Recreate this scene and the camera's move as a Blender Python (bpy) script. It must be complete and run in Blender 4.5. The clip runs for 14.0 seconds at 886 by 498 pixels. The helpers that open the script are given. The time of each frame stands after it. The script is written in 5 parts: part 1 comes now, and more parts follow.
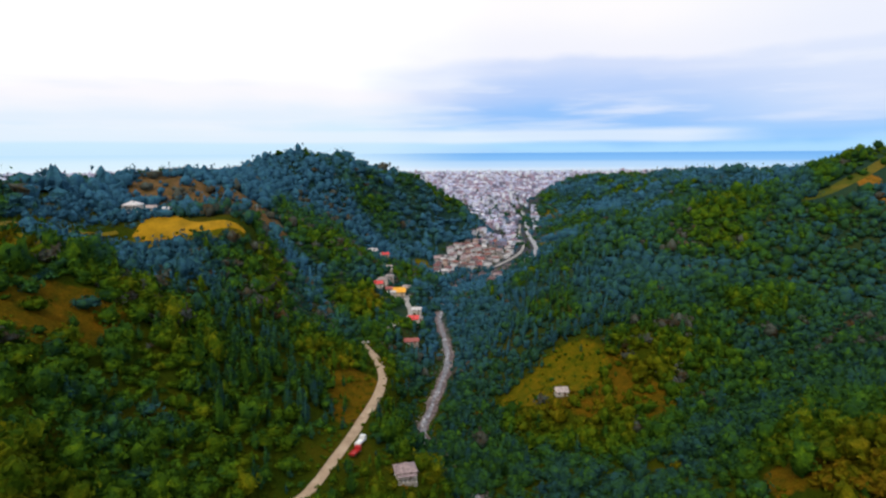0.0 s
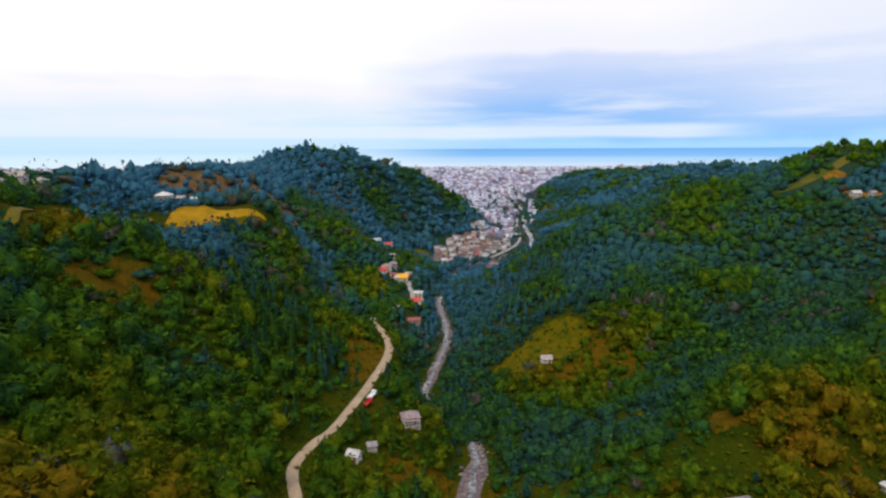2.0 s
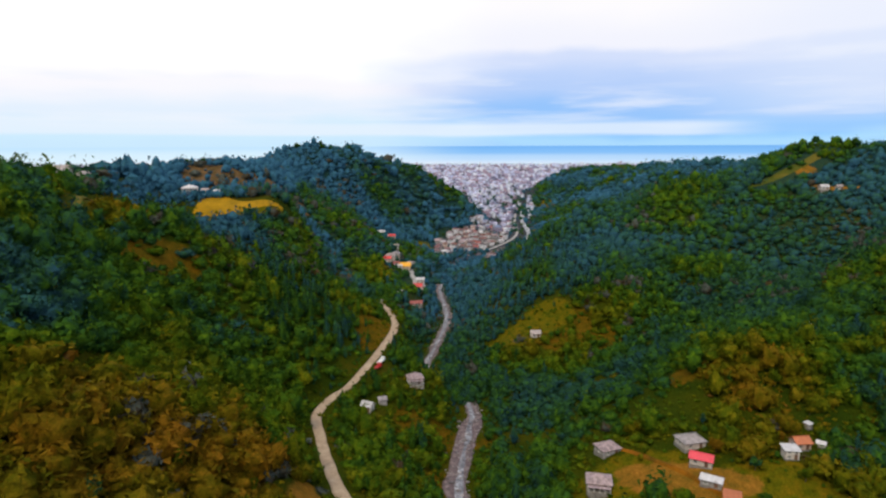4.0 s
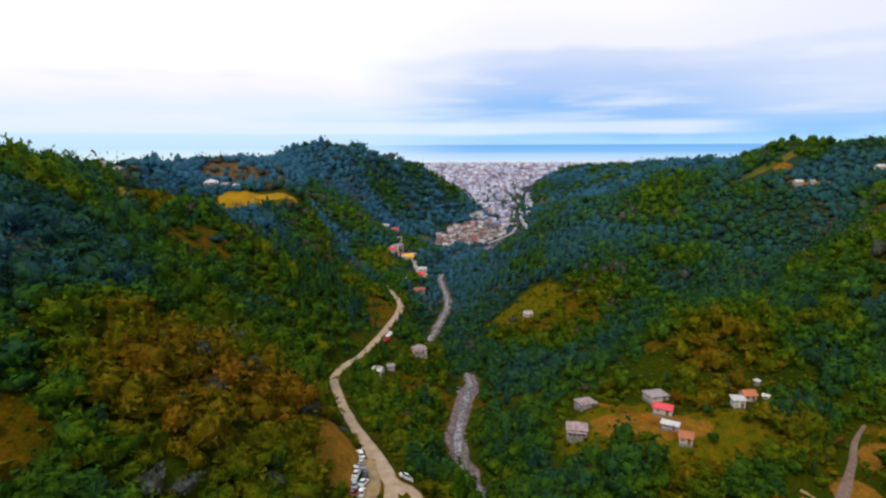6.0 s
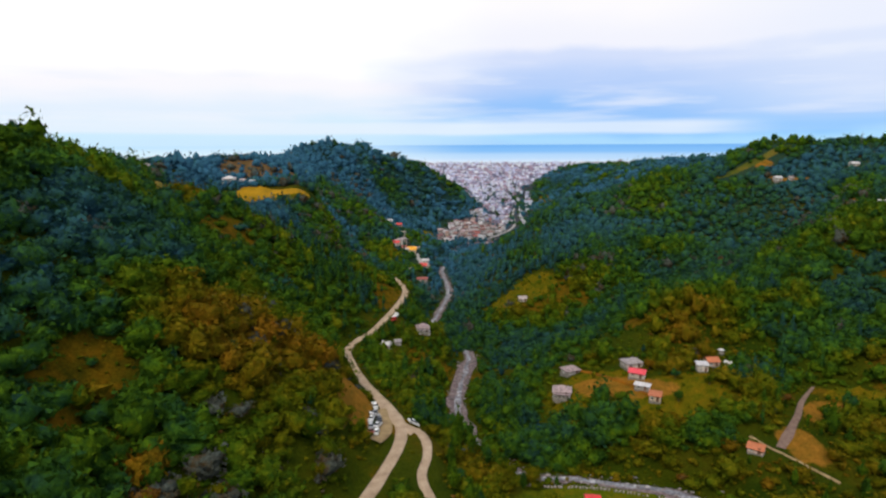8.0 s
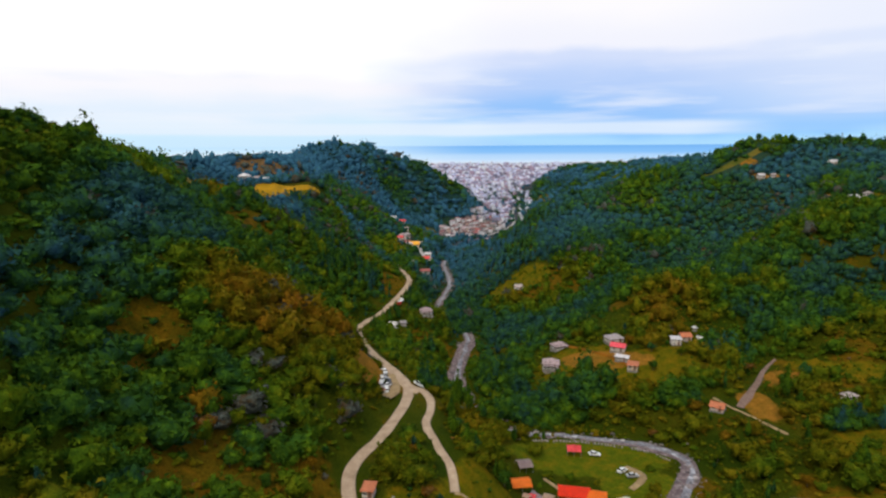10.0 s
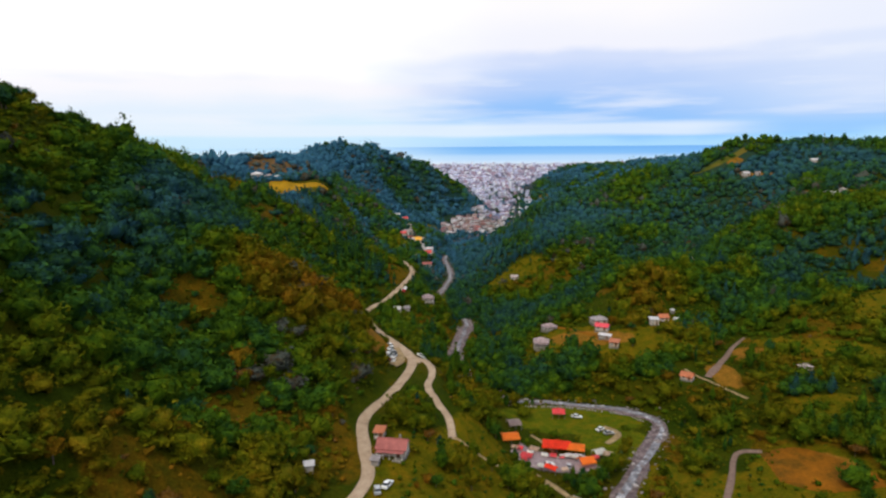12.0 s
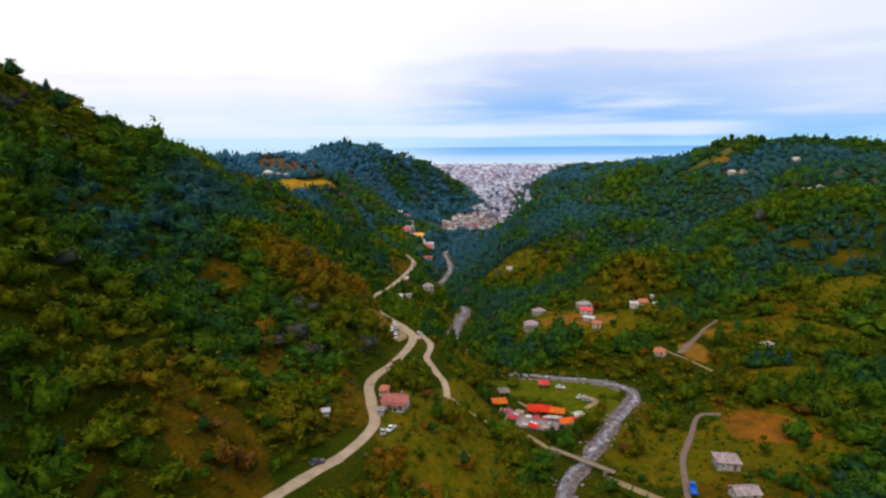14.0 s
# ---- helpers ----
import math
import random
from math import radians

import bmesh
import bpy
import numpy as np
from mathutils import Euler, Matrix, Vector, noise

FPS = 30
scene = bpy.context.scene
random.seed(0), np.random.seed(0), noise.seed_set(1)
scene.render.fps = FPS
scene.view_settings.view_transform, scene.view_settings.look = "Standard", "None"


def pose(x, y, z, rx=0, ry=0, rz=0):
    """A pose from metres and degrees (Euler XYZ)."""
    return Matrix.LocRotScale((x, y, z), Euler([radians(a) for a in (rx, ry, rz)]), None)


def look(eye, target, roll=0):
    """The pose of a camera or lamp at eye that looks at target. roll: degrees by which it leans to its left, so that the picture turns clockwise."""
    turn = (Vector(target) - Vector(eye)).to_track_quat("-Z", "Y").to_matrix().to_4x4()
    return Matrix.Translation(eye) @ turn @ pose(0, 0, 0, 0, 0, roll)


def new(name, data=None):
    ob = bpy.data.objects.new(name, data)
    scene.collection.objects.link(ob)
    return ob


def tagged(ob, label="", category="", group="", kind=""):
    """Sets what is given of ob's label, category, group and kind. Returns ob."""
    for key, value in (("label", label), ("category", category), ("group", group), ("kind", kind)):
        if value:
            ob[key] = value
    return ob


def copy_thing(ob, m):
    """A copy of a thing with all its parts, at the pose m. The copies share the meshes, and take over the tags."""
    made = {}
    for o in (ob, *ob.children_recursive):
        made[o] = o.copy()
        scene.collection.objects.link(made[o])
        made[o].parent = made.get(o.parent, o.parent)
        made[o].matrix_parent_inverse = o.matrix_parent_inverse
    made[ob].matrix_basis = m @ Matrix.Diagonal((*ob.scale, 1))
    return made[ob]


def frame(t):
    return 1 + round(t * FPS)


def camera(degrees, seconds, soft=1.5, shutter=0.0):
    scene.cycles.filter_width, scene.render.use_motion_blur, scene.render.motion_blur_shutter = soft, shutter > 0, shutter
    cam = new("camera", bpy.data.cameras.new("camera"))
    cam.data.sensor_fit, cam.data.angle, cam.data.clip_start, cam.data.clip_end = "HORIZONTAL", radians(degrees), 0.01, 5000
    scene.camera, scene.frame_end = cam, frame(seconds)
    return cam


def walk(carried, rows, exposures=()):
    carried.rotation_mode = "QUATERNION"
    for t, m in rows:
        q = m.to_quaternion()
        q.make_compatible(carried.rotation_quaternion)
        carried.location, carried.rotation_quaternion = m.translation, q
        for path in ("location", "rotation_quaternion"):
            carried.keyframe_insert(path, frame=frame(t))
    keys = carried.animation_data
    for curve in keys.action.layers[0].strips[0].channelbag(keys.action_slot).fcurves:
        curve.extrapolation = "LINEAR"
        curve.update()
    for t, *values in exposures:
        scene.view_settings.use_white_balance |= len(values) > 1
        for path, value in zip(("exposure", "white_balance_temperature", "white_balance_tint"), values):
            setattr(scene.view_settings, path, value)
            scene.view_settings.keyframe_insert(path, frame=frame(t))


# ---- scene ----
# ---- camera: a drone flying slowly backwards down the valley ----
cam = camera(74.0, 14.0, soft=2.4)
# seconds, x, y, z, yaw, pitch, roll
ROWS = [
    (0.0, 0.00, 0.00, 125.00, 0.001, -9.244, 0.350),
    (0.5, 0.04, -8.73, 125.08, -0.003, -9.362, 0.322),
    (1.0, 0.07, -17.51, 125.14, -0.005, -9.470, 0.297),
    (1.5, 0.10, -26.30, 125.18, -0.005, -9.568, 0.276),
    (2.0, 0.11, -35.09, 125.18, -0.003, -9.656, 0.258),
    (2.5, 0.12, -43.86, 125.16, 0.002, -9.735, 0.243),
    (3.0, 0.12, -52.58, 125.12, 0.008, -9.804, 0.232),
    (3.5, 0.11, -61.25, 125.04, 0.018, -9.863, 0.224),
    (4.0, 0.10, -69.85, 124.94, 0.029, -9.913, 0.218),
    (4.5, 0.07, -78.36, 124.81, 0.044, -9.954, 0.216),
    (5.0, 0.04, -86.79, 124.65, 0.061, -9.986, 0.217),
    (5.5, 0.01, -95.12, 124.46, 0.080, -10.010, 0.221),
    (6.0, -0.02, -103.34, 124.25, 0.103, -10.025, 0.227),
    (6.5, -0.05, -111.46, 124.02, 0.128, -10.034, 0.236),
    (7.0, -0.07, -119.47, 123.77, 0.156, -10.035, 0.246),
    (7.5, -0.08, -127.38, 123.50, 0.187, -10.030, 0.259),
    (8.0, -0.07, -135.18, 123.22, 0.221, -10.020, 0.273),
    (8.5, -0.03, -142.89, 122.92, 0.258, -10.005, 0.289),
    (9.0, 0.03, -150.51, 122.62, 0.298, -9.986, 0.306),
    (9.5, 0.14, -158.05, 122.31, 0.340, -9.963, 0.324),
    (10.0, 0.28, -165.52, 122.01, 0.385, -9.939, 0.342),
    (10.5, 0.49, -172.94, 121.71, 0.433, -9.913, 0.360),
    (11.0, 0.75, -180.33, 121.42, 0.484, -9.887, 0.378),
    (11.5, 1.09, -187.69, 121.14, 0.537, -9.862, 0.395),
    (12.0, 1.51, -195.05, 120.89, 0.593, -9.839, 0.411),
    (12.5, 2.03, -202.44, 120.67, 0.652, -9.819, 0.425),
    (13.0, 2.64, -209.88, 120.48, 0.712, -9.805, 0.437),
    (13.5, 3.38, -217.39, 120.33, 0.776, -9.796, 0.446),
    (14.0, 4.24, -225.00, 120.23, 0.841, -9.794, 0.453),
]
walk(cam, [(t, pose(x, y, z, 90 + pitch, roll, yaw)) for t, x, y, z, yaw, pitch, roll in ROWS])

# ---- daylight: a bright overcast sky over the sea, weak sun through cloud ----
SUN_UP, SUN_TURN = 56.0, 205.0


def make_world():
    world = bpy.data.worlds.new("overcast_sky")
    scene.world = world
    world.use_nodes = True
    nt = world.node_tree
    nodes, links = nt.nodes, nt.links
    nodes.clear()
    out = nodes.new("ShaderNodeOutputWorld")
    back = nodes.new("ShaderNodeBackground")
    links.new(back.outputs[0], out.inputs[0])
    co = nodes.new("ShaderNodeTexCoord")
    sep = nodes.new("ShaderNodeSeparateXYZ")
    links.new(co.outputs["Generated"], sep.inputs[0])

    def maths(op, a, b=0.0, c=0.0):
        n = nodes.new("ShaderNodeMath")
        n.operation = op
        for i, v in enumerate((a, b, c)):
            if isinstance(v, (int, float)):
                n.inputs[i].default_value = v
            else:
                links.new(v, n.inputs[i])
        return n.outputs[0]

    def ramp(fac, stops):
        n = nodes.new("ShaderNodeValToRGB")
        n.color_ramp.interpolation = "EASE"
        els = n.color_ramp.elements
        while len(els) < len(stops):
            els.new(0.5)
        for e, (p, col) in zip(els, stops):
            e.position, e.color = p, (*col, 1)
        links.new(fac, n.inputs[0])
        return n.outputs[0]

    def mix(fac, a, b, kind="MIX"):
        n = nodes.new("ShaderNodeMix")
        n.data_type, n.blend_type = "RGBA", kind
        for k, v in ((0, fac), (6, a), (7, b)):
            if isinstance(v, (int, float)):
                n.inputs[k].default_value = v
            elif isinstance(v, tuple):
                n.inputs[k].default_value = (*v, 1)
            else:
                links.new(v, n.inputs[k])
        return n.outputs[2]

    # stretched cloud noise: clouds lie in long flat bands
    def clouds(scale, sx, sz, off):
        m = nodes.new("ShaderNodeMapping")
        m.inputs["Scale"].default_value = (sx, sx, sz)
        m.inputs["Location"].default_value = off
        links.new(co.outputs["Generated"], m.inputs[0])
        n = nodes.new("ShaderNodeTexNoise")
        n.inputs["Scale"].default_value = scale
        n.inputs["Detail"].default_value = 4
        n.inputs["Roughness"].default_value = 0.5
        links.new(m.outputs[0], n.inputs["Vector"])
        return n.outputs[0]

    big = clouds(1.0, 3.4, 9.0, (0.3, 0.0, 0.25))
    fine = clouds(1.0, 3.0, 38.0, (1.3, 0.4, 0.1))
    # height above the horizon, 0 at the horizon and 1 at about 15 degrees, wavy by the clouds
    up = maths("MULTIPLY", sep.outputs[2], 3.9)
    wavy = maths("ADD", up, maths("MULTIPLY", maths("SUBTRACT", big, 0.5), 0.30))
    # whiter towards the west, bluer to the north-east
    side = maths("ADD", maths("MULTIPLY_ADD", sep.outputs[0], 1.0, 0.50), maths("MULTIPLY", maths("SUBTRACT", big, 0.5), 0.35))
    west = ramp(wavy, [(0.0, (0.60, 0.82, 1.0)), (0.10, (0.62, 0.84, 1.0)), (0.22, (0.78, 0.88, 1.0)),
                       (0.36, (0.96, 0.95, 1.0)), (0.52, (1.1, 1.1, 1.1)), (1.0, (1.1, 1.1, 1.1))])
    east = ramp(wavy, [(0.0, (0.40, 0.68, 1.0)), (0.05, (0.42, 0.72, 1.0)), (0.14, (0.27, 0.57, 1.0)),
                       (0.24, (0.31, 0.56, 0.98)), (0.38, (0.48, 0.64, 0.97)), (0.54, (0.66, 0.75, 0.98)), (0.62, (0.90, 0.91, 1.0)), (0.9, (1.0, 0.98, 1.0))])
    colour = mix(ramp(side, [(0.34, (0, 0, 0)), (0.62, (1, 1, 1))]), west, east)
    streak = ramp(fine, [(0.46, (0, 0, 0)), (0.66, (1, 1, 1))])
    low = ramp(up, [(0.06, (0, 0, 0)), (0.16, (1, 1, 1)), (0.26, (0.45, 0.45, 0.45)), (0.5, (0.35, 0.35, 0.35)), (0.8, (0, 0, 0))])
    colour = mix(maths("MULTIPLY", maths("MULTIPLY", streak, low), 0.5), colour, (0.92, 0.94, 1.0))
    # greyer lavender cloud to the far east, and drifting puffs under the cloud base
    veil = maths("MULTIPLY", ramp(sep.outputs[0], [(0.28, (0, 0, 0)), (0.58, (1, 1, 1))]), ramp(up, [(0.10, (0, 0, 0)), (0.24, (1, 1, 1))]))
    colour = mix(maths("MULTIPLY", veil, 0.6), colour, (0.80, 0.86, 1.0))
    puff = ramp(clouds(1.0, 5.0, 40.0, (2.1, 0.7, 0.3)), [(0.46, (0, 0, 0)), (0.70, (1, 1, 1))])
    span = ramp(up, [(0.14, (0, 0, 0)), (0.22, (1, 1, 1)), (0.48, (1, 1, 1)), (0.62, (0, 0, 0))])
    colour = mix(maths("MULTIPLY", maths("MULTIPLY", puff, span), 0.6), colour, (0.86, 0.90, 1.0))
    # one long pale bank lying low over the sea
    bank = ramp(maths("ADD", up, maths("MULTIPLY", maths("SUBTRACT", fine, 0.5), 0.05)), [(0.055, (0, 0, 0)), (0.085, (1, 1, 1)), (0.125, (1, 1, 1)), (0.165, (0, 0, 0))])
    bank = maths("MULTIPLY", bank, ramp(sep.outputs[0], [(0.36, (1, 1, 1)), (0.50, (0.15, 0.15, 0.15))]))
    colour = mix(maths("MULTIPLY", bank, 0.75), colour, (0.82, 0.90, 1.0))
    # the open sea far out, paler towards the shore
    sea = ramp(maths("MULTIPLY", sep.outputs[2], -28.0),
               [(0.0, (0.19, 0.47, 0.92)), (0.25, (0.24, 0.53, 0.95)), (0.5, (0.48, 0.71, 0.98)), (0.9, (0.76, 0.85, 0.98))])
    sea_west = ramp(maths("MULTIPLY", sep.outputs[2], -28.0), [(0.0, (0.56, 0.80, 1.0)), (0.4, (0.70, 0.88, 1.0)), (0.9, (0.84, 0.91, 1.0))])
    plain_side = maths("MULTIPLY_ADD", sep.outputs[0], 1.0, 0.50)
    sea = mix(ramp(plain_side, [(0.30, (0, 0, 0)), (0.58, (1, 1, 1))]), sea_west, sea)
    below = maths("LESS_THAN", sep.outputs[2], 0.0)
    colour = mix(below, colour, sea)
    # the sky proper overhead
    sky = nodes.new("ShaderNodeTexSky")
    sky.sky_type, sky.sun_disc = "NISHITA", False
    sky.sun_elevation, sky.sun_rotation = radians(SUN_UP), radians(SUN_TURN)
    sky_dim = mix(1.0, sky.outputs[0], (0.10, 0.10, 0.10), "MULTIPLY")
    overhead = mix(0.75, sky_dim, (0.84, 0.94, 1.10))
    high = ramp(sep.outputs[2], [(0.28, (0, 0, 0)), (0.6, (1, 1, 1))])
    colour = mix(high, colour, overhead)
    links.new(colour, back.inputs[0])
    back.inputs[1].default_value = 1.0


make_world()
sun = new("sun", bpy.data.lights.new("sun", "SUN"))
sun.data.energy, sun.data.angle, sun.data.color = 2.0, radians(20), (1.0, 0.87, 0.64)
sun.matrix_world = look((0, 0, 0), (-math.sin(radians(SUN_TURN)), -math.cos(radians(SUN_TURN)), -math.tan(radians(SUN_UP))))

# ---- materials ----
MATS = {}


def shader(name):
    m = bpy.data.materials.new(name)
    m.use_nodes = True
    nt = m.node_tree
    return m, nt.nodes, nt.links, nt.nodes["Principled BSDF"]


def node_noise(nodes, links, vec, scale, detail=4.0, rough=0.55):
    n = nodes.new("ShaderNodeTexNoise")
    n.inputs["Scale"].default_value = scale
    n.inputs["Detail"].default_value = detail
    n.inputs["Roughness"].default_value = rough
    links.new(vec, n.inputs["Vector"])
    return n.outputs[0]


def node_ramp(nodes, links, fac, stops, interpolation="LINEAR"):
    n = nodes.new("ShaderNodeValToRGB")
    n.color_ramp.interpolation = interpolation
    els = n.color_ramp.elements
    while len(els) < len(stops):
        els.new(0.5)
    for e, (p, col) in zip(els, stops):
        e.position, e.color = p, (*col, 1)
    links.new(fac, n.inputs[0])
    return n.outputs[0]


def node_mix(nodes, links, fac, a, b, kind="MIX"):
    n = nodes.new("ShaderNodeMix")
    n.data_type, n.blend_type = "RGBA", kind
    for k, v in ((0, fac), (6, a), (7, b)):
        if isinstance(v, (int, float)):
            n.inputs[k].default_value = v
        elif isinstance(v, tuple):
            n.inputs[k].default_value = (*v, 1)
        else:
            links.new(v, n.inputs[k])
    return n.outputs[2]


def node_math(nodes, links, op, a, b=0.0):
    n = nodes.new("ShaderNodeMath")
    n.operation = op
    for i, v in enumerate((a, b)):
        if isinstance(v, (int, float)):
            n.inputs[i].default_value = v
        else:
            links.new(v, n.inputs[i])
    return n.outputs[0]


def node_bump(nodes, links, height, strength, distance):
    n = nodes.new("ShaderNodeBump")
    n.inputs["Strength"].default_value = strength
    n.inputs["Distance"].default_value = distance
    links.new(height, n.inputs["Height"])
    return n.outputs[0]


def grey(v):
    return (v, v, v)


def plain(name, colour, rough=0.7, metal=0.0, vary=0.25, size=1.2, bump=0.15):
    """A weathered surface: a base colour with stains at one scale and grain at a finer one; each object a little different."""
    if name in MATS:
        return MATS[name]
    m, nodes, links, bsdf = shader(name)
    co = nodes.new("ShaderNodeTexCoord").outputs["Object"]
    stains = node_noise(nodes, links, co, 1.0 / size, 5)
    grain = node_noise(nodes, links, co, 9.0 / size, 3)
    lo, hi = 1 - vary, 1 + vary
    c = node_mix(nodes, links, 1.0, colour, node_ramp(nodes, links, stains, [(0.3, grey(lo)), (0.7, grey(hi))]), "MULTIPLY")
    c = node_mix(nodes, links, 1.0, c, node_ramp(nodes, links, grain, [(0.3, grey(0.85)), (0.7, grey(1.12))]), "MULTIPLY")
    own = nodes.new("ShaderNodeObjectInfo").outputs["Random"]
    c = node_mix(nodes, links, 1.0, c, node_ramp(nodes, links, own, [(0.0, grey(0.86)), (1.0, grey(1.1))]), "MULTIPLY")
    links.new(c, bsdf.inputs["Base Color"])
    bsdf.inputs["Roughness"].default_value, bsdf.inputs["Metallic"].default_value = rough, metal
    links.new(node_bump(nodes, links, grain, bump, 0.02), bsdf.inputs["Normal"])
    MATS[name] = m
    return m


def islands(name, stops, rough=0.8, size=2.0):
    """For joined rests: each island takes a colour of its own from the stops, with stains."""
    m, nodes, links, bsdf = shader(name)
    own = nodes.new("ShaderNodeNewGeometry").outputs["Random Per Island"]
    co = nodes.new("ShaderNodeTexCoord").outputs["Object"]
    stains = node_noise(nodes, links, co, 1.0 / size, 4)
    c = node_ramp(nodes, links, own, stops, "CONSTANT")
    c = node_mix(nodes, links, 1.0, c, node_ramp(nodes, links, stains, [(0.3, grey(0.75)), (0.7, grey(1.15))]), "MULTIPLY")
    links.new(c, bsdf.inputs["Base Color"])
    bsdf.inputs["Roughness"].default_value = rough
    MATS[name] = m
    return m


def foliage(name):
    """Leaves: the tree's hue (attribute tint, 0 haze blue for distant woods to 1 rust), leaf clumps light and dark,
    soft relief.
    """
    m, nodes, links, bsdf = shader(name)
    at = nodes.new("ShaderNodeAttribute")
    at.attribute_name = "tint"
    co = nodes.new("ShaderNodeTexCoord").outputs["Object"]
    drift = node_noise(nodes, links, co, 0.12, 4, 0.6)
    clump = node_noise(nodes, links, co, 0.42, 5, 0.65)
    leaf = node_noise(nodes, links, co, 2.1, 5, 0.75)
    hue = node_math(nodes, links, "ADD", at.outputs["Fac"], node_math(nodes, links, "ADD", node_math(nodes, links, "MULTIPLY", node_math(nodes, links, "SUBTRACT", clump, 0.5), 0.42),
                    node_math(nodes, links, "MULTIPLY", node_math(nodes, links, "SUBTRACT", drift, 0.5), 0.34)))
    # the lowest stops hold the blue of distance haze as leaf colour
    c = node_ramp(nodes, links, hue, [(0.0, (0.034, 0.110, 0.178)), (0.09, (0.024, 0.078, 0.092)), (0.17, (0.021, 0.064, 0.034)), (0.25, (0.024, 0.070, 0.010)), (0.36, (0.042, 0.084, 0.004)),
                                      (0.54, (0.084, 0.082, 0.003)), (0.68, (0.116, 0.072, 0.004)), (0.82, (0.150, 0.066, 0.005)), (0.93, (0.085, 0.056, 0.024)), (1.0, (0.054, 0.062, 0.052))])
    c = node_mix(nodes, links, 1.0, c, node_ramp(nodes, links, clump, [(0.34, grey(0.68)), (0.5, grey(1.0)), (0.66, grey(1.4))]), "MULTIPLY")
    c = node_mix(nodes, links, 1.0, c, node_ramp(nodes, links, drift, [(0.34, grey(0.72)), (0.66, grey(1.28))]), "MULTIPLY")
    c = node_mix(nodes, links, 1.0, c, node_ramp(nodes, links, leaf, [(0.36, grey(0.66)), (0.50, grey(0.97)), (0.64, grey(1.38))]), "MULTIPLY")
    links.new(c, bsdf.inputs["Base Color"])
    bsdf.inputs["Roughness"].default_value = 0.85
    bsdf.inputs["Specular IOR Level"].default_value = 0.02
    h = node_math(nodes, links, "ADD", clump, node_math(nodes, links, "MULTIPLY", leaf, 0.5))
    links.new(node_bump(nodes, links, h, 0.6, 0.5), bsdf.inputs["Normal"])
    MATS[name] = m
    return m


def earth_cover(name):
    """Ground: leaf litter and scrub, with grass, bare ochre earth, a yellow crop and wet shingle where the attributes say."""
    m, nodes, links, bsdf = shader(name)
    co = nodes.new("ShaderNodeTexCoord").outputs["Object"]
    big = node_noise(nodes, links, co, 0.045, 5, 0.6)
    mid = node_noise(nodes, links, co, 0.22, 5, 0.65)
    fine = node_noise(nodes, links, co, 1.4, 5, 0.7)

    def attribute(n):
        a = nodes.new("ShaderNodeAttribute")
        a.attribute_name = n
        # ragged edges
        v = node_math(nodes, links, "ADD", a.outputs["Fac"], node_math(nodes, links, "MULTIPLY", node_math(nodes, links, "SUBTRACT", mid, 0.5), 0.9))
        return node_ramp(nodes, links, v, [(0.38, (0, 0, 0)), (0.62, (1, 1, 1))])

    c = node_ramp(nodes, links, big, [(0.3, (0.017, 0.033, 0.002)), (0.52, (0.036, 0.045, 0.002)), (0.72, (0.064, 0.048, 0.003))])
    # distance haze painted into the ground colour as a blue-green blend
    haze_tint = nodes.new("ShaderNodeAttribute")
    haze_tint.attribute_name = "haze_tint"
    c = node_mix(nodes, links, haze_tint.outputs["Fac"], c, node_ramp(nodes, links, big, [(0.3, (0.010, 0.040, 0.042)), (0.55, (0.014, 0.046, 0.036)), (0.75, (0.030, 0.046, 0.014))]))
    grass = node_ramp(nodes, links, mid, [(0.3, (0.046, 0.060, 0.002)), (0.5, (0.095, 0.082, 0.003)), (0.7, (0.165, 0.096, 0.004))])
    earth = node_ramp(nodes, links, mid, [(0.3, (0.120, 0.075, 0.010)), (0.5, (0.210, 0.100, 0.012)), (0.72, (0.290, 0.125, 0.018))])
    town = node_ramp(nodes, links, mid, [(0.3, (0.020, 0.036, 0.036)), (0.6, (0.060, 0.058, 0.070)), (0.8, (0.15, 0.13, 0.15))])
    heath = node_ramp(nodes, links, mid, [(0.3, (0.060, 0.048, 0.016)), (0.5, (0.125, 0.074, 0.030)), (0.72, (0.180, 0.105, 0.050))])
    bracken = node_ramp(nodes, links, mid, [(0.3, (0.040, 0.042, 0.003)), (0.5, (0.088, 0.056, 0.003)), (0.72, (0.140, 0.068, 0.004))])
    c = node_mix(nodes, links, attribute("bracken"), c, bracken)
    c = node_mix(nodes, links, attribute("heath"), c, heath)
    c = node_mix(nodes, links, attribute("grass"), c, grass)
    lawn = node_ramp(nodes, links, mid, [(0.3, (0.042, 0.070, 0.003)), (0.5, (0.080, 0.096, 0.004)), (0.7, (0.145, 0.105, 0.005))])
    c = node_mix(nodes, links, attribute("lawn"), c, lawn)
    c = node_mix(nodes, links, attribute("earth"), c, earth)
    c = node_mix(nodes, links, attribute("town"), c, town)
    c = node_mix(nodes, links, 1.0, c, node_ramp(nodes, links, fine, [(0.3, grey(0.55)), (0.7, grey(1.4))]), "MULTIPLY")
    links.new(c, bsdf.inputs["Base Color"])
    bsdf.inputs["Roughness"].default_value = 0.95
    bsdf.inputs["Specular IOR Level"].default_value = 0.02
    links.new(node_bump(nodes, links, node_math(nodes, links, "ADD", mid, fine), 0.8, 0.5), bsdf.inputs["Normal"])
    return m


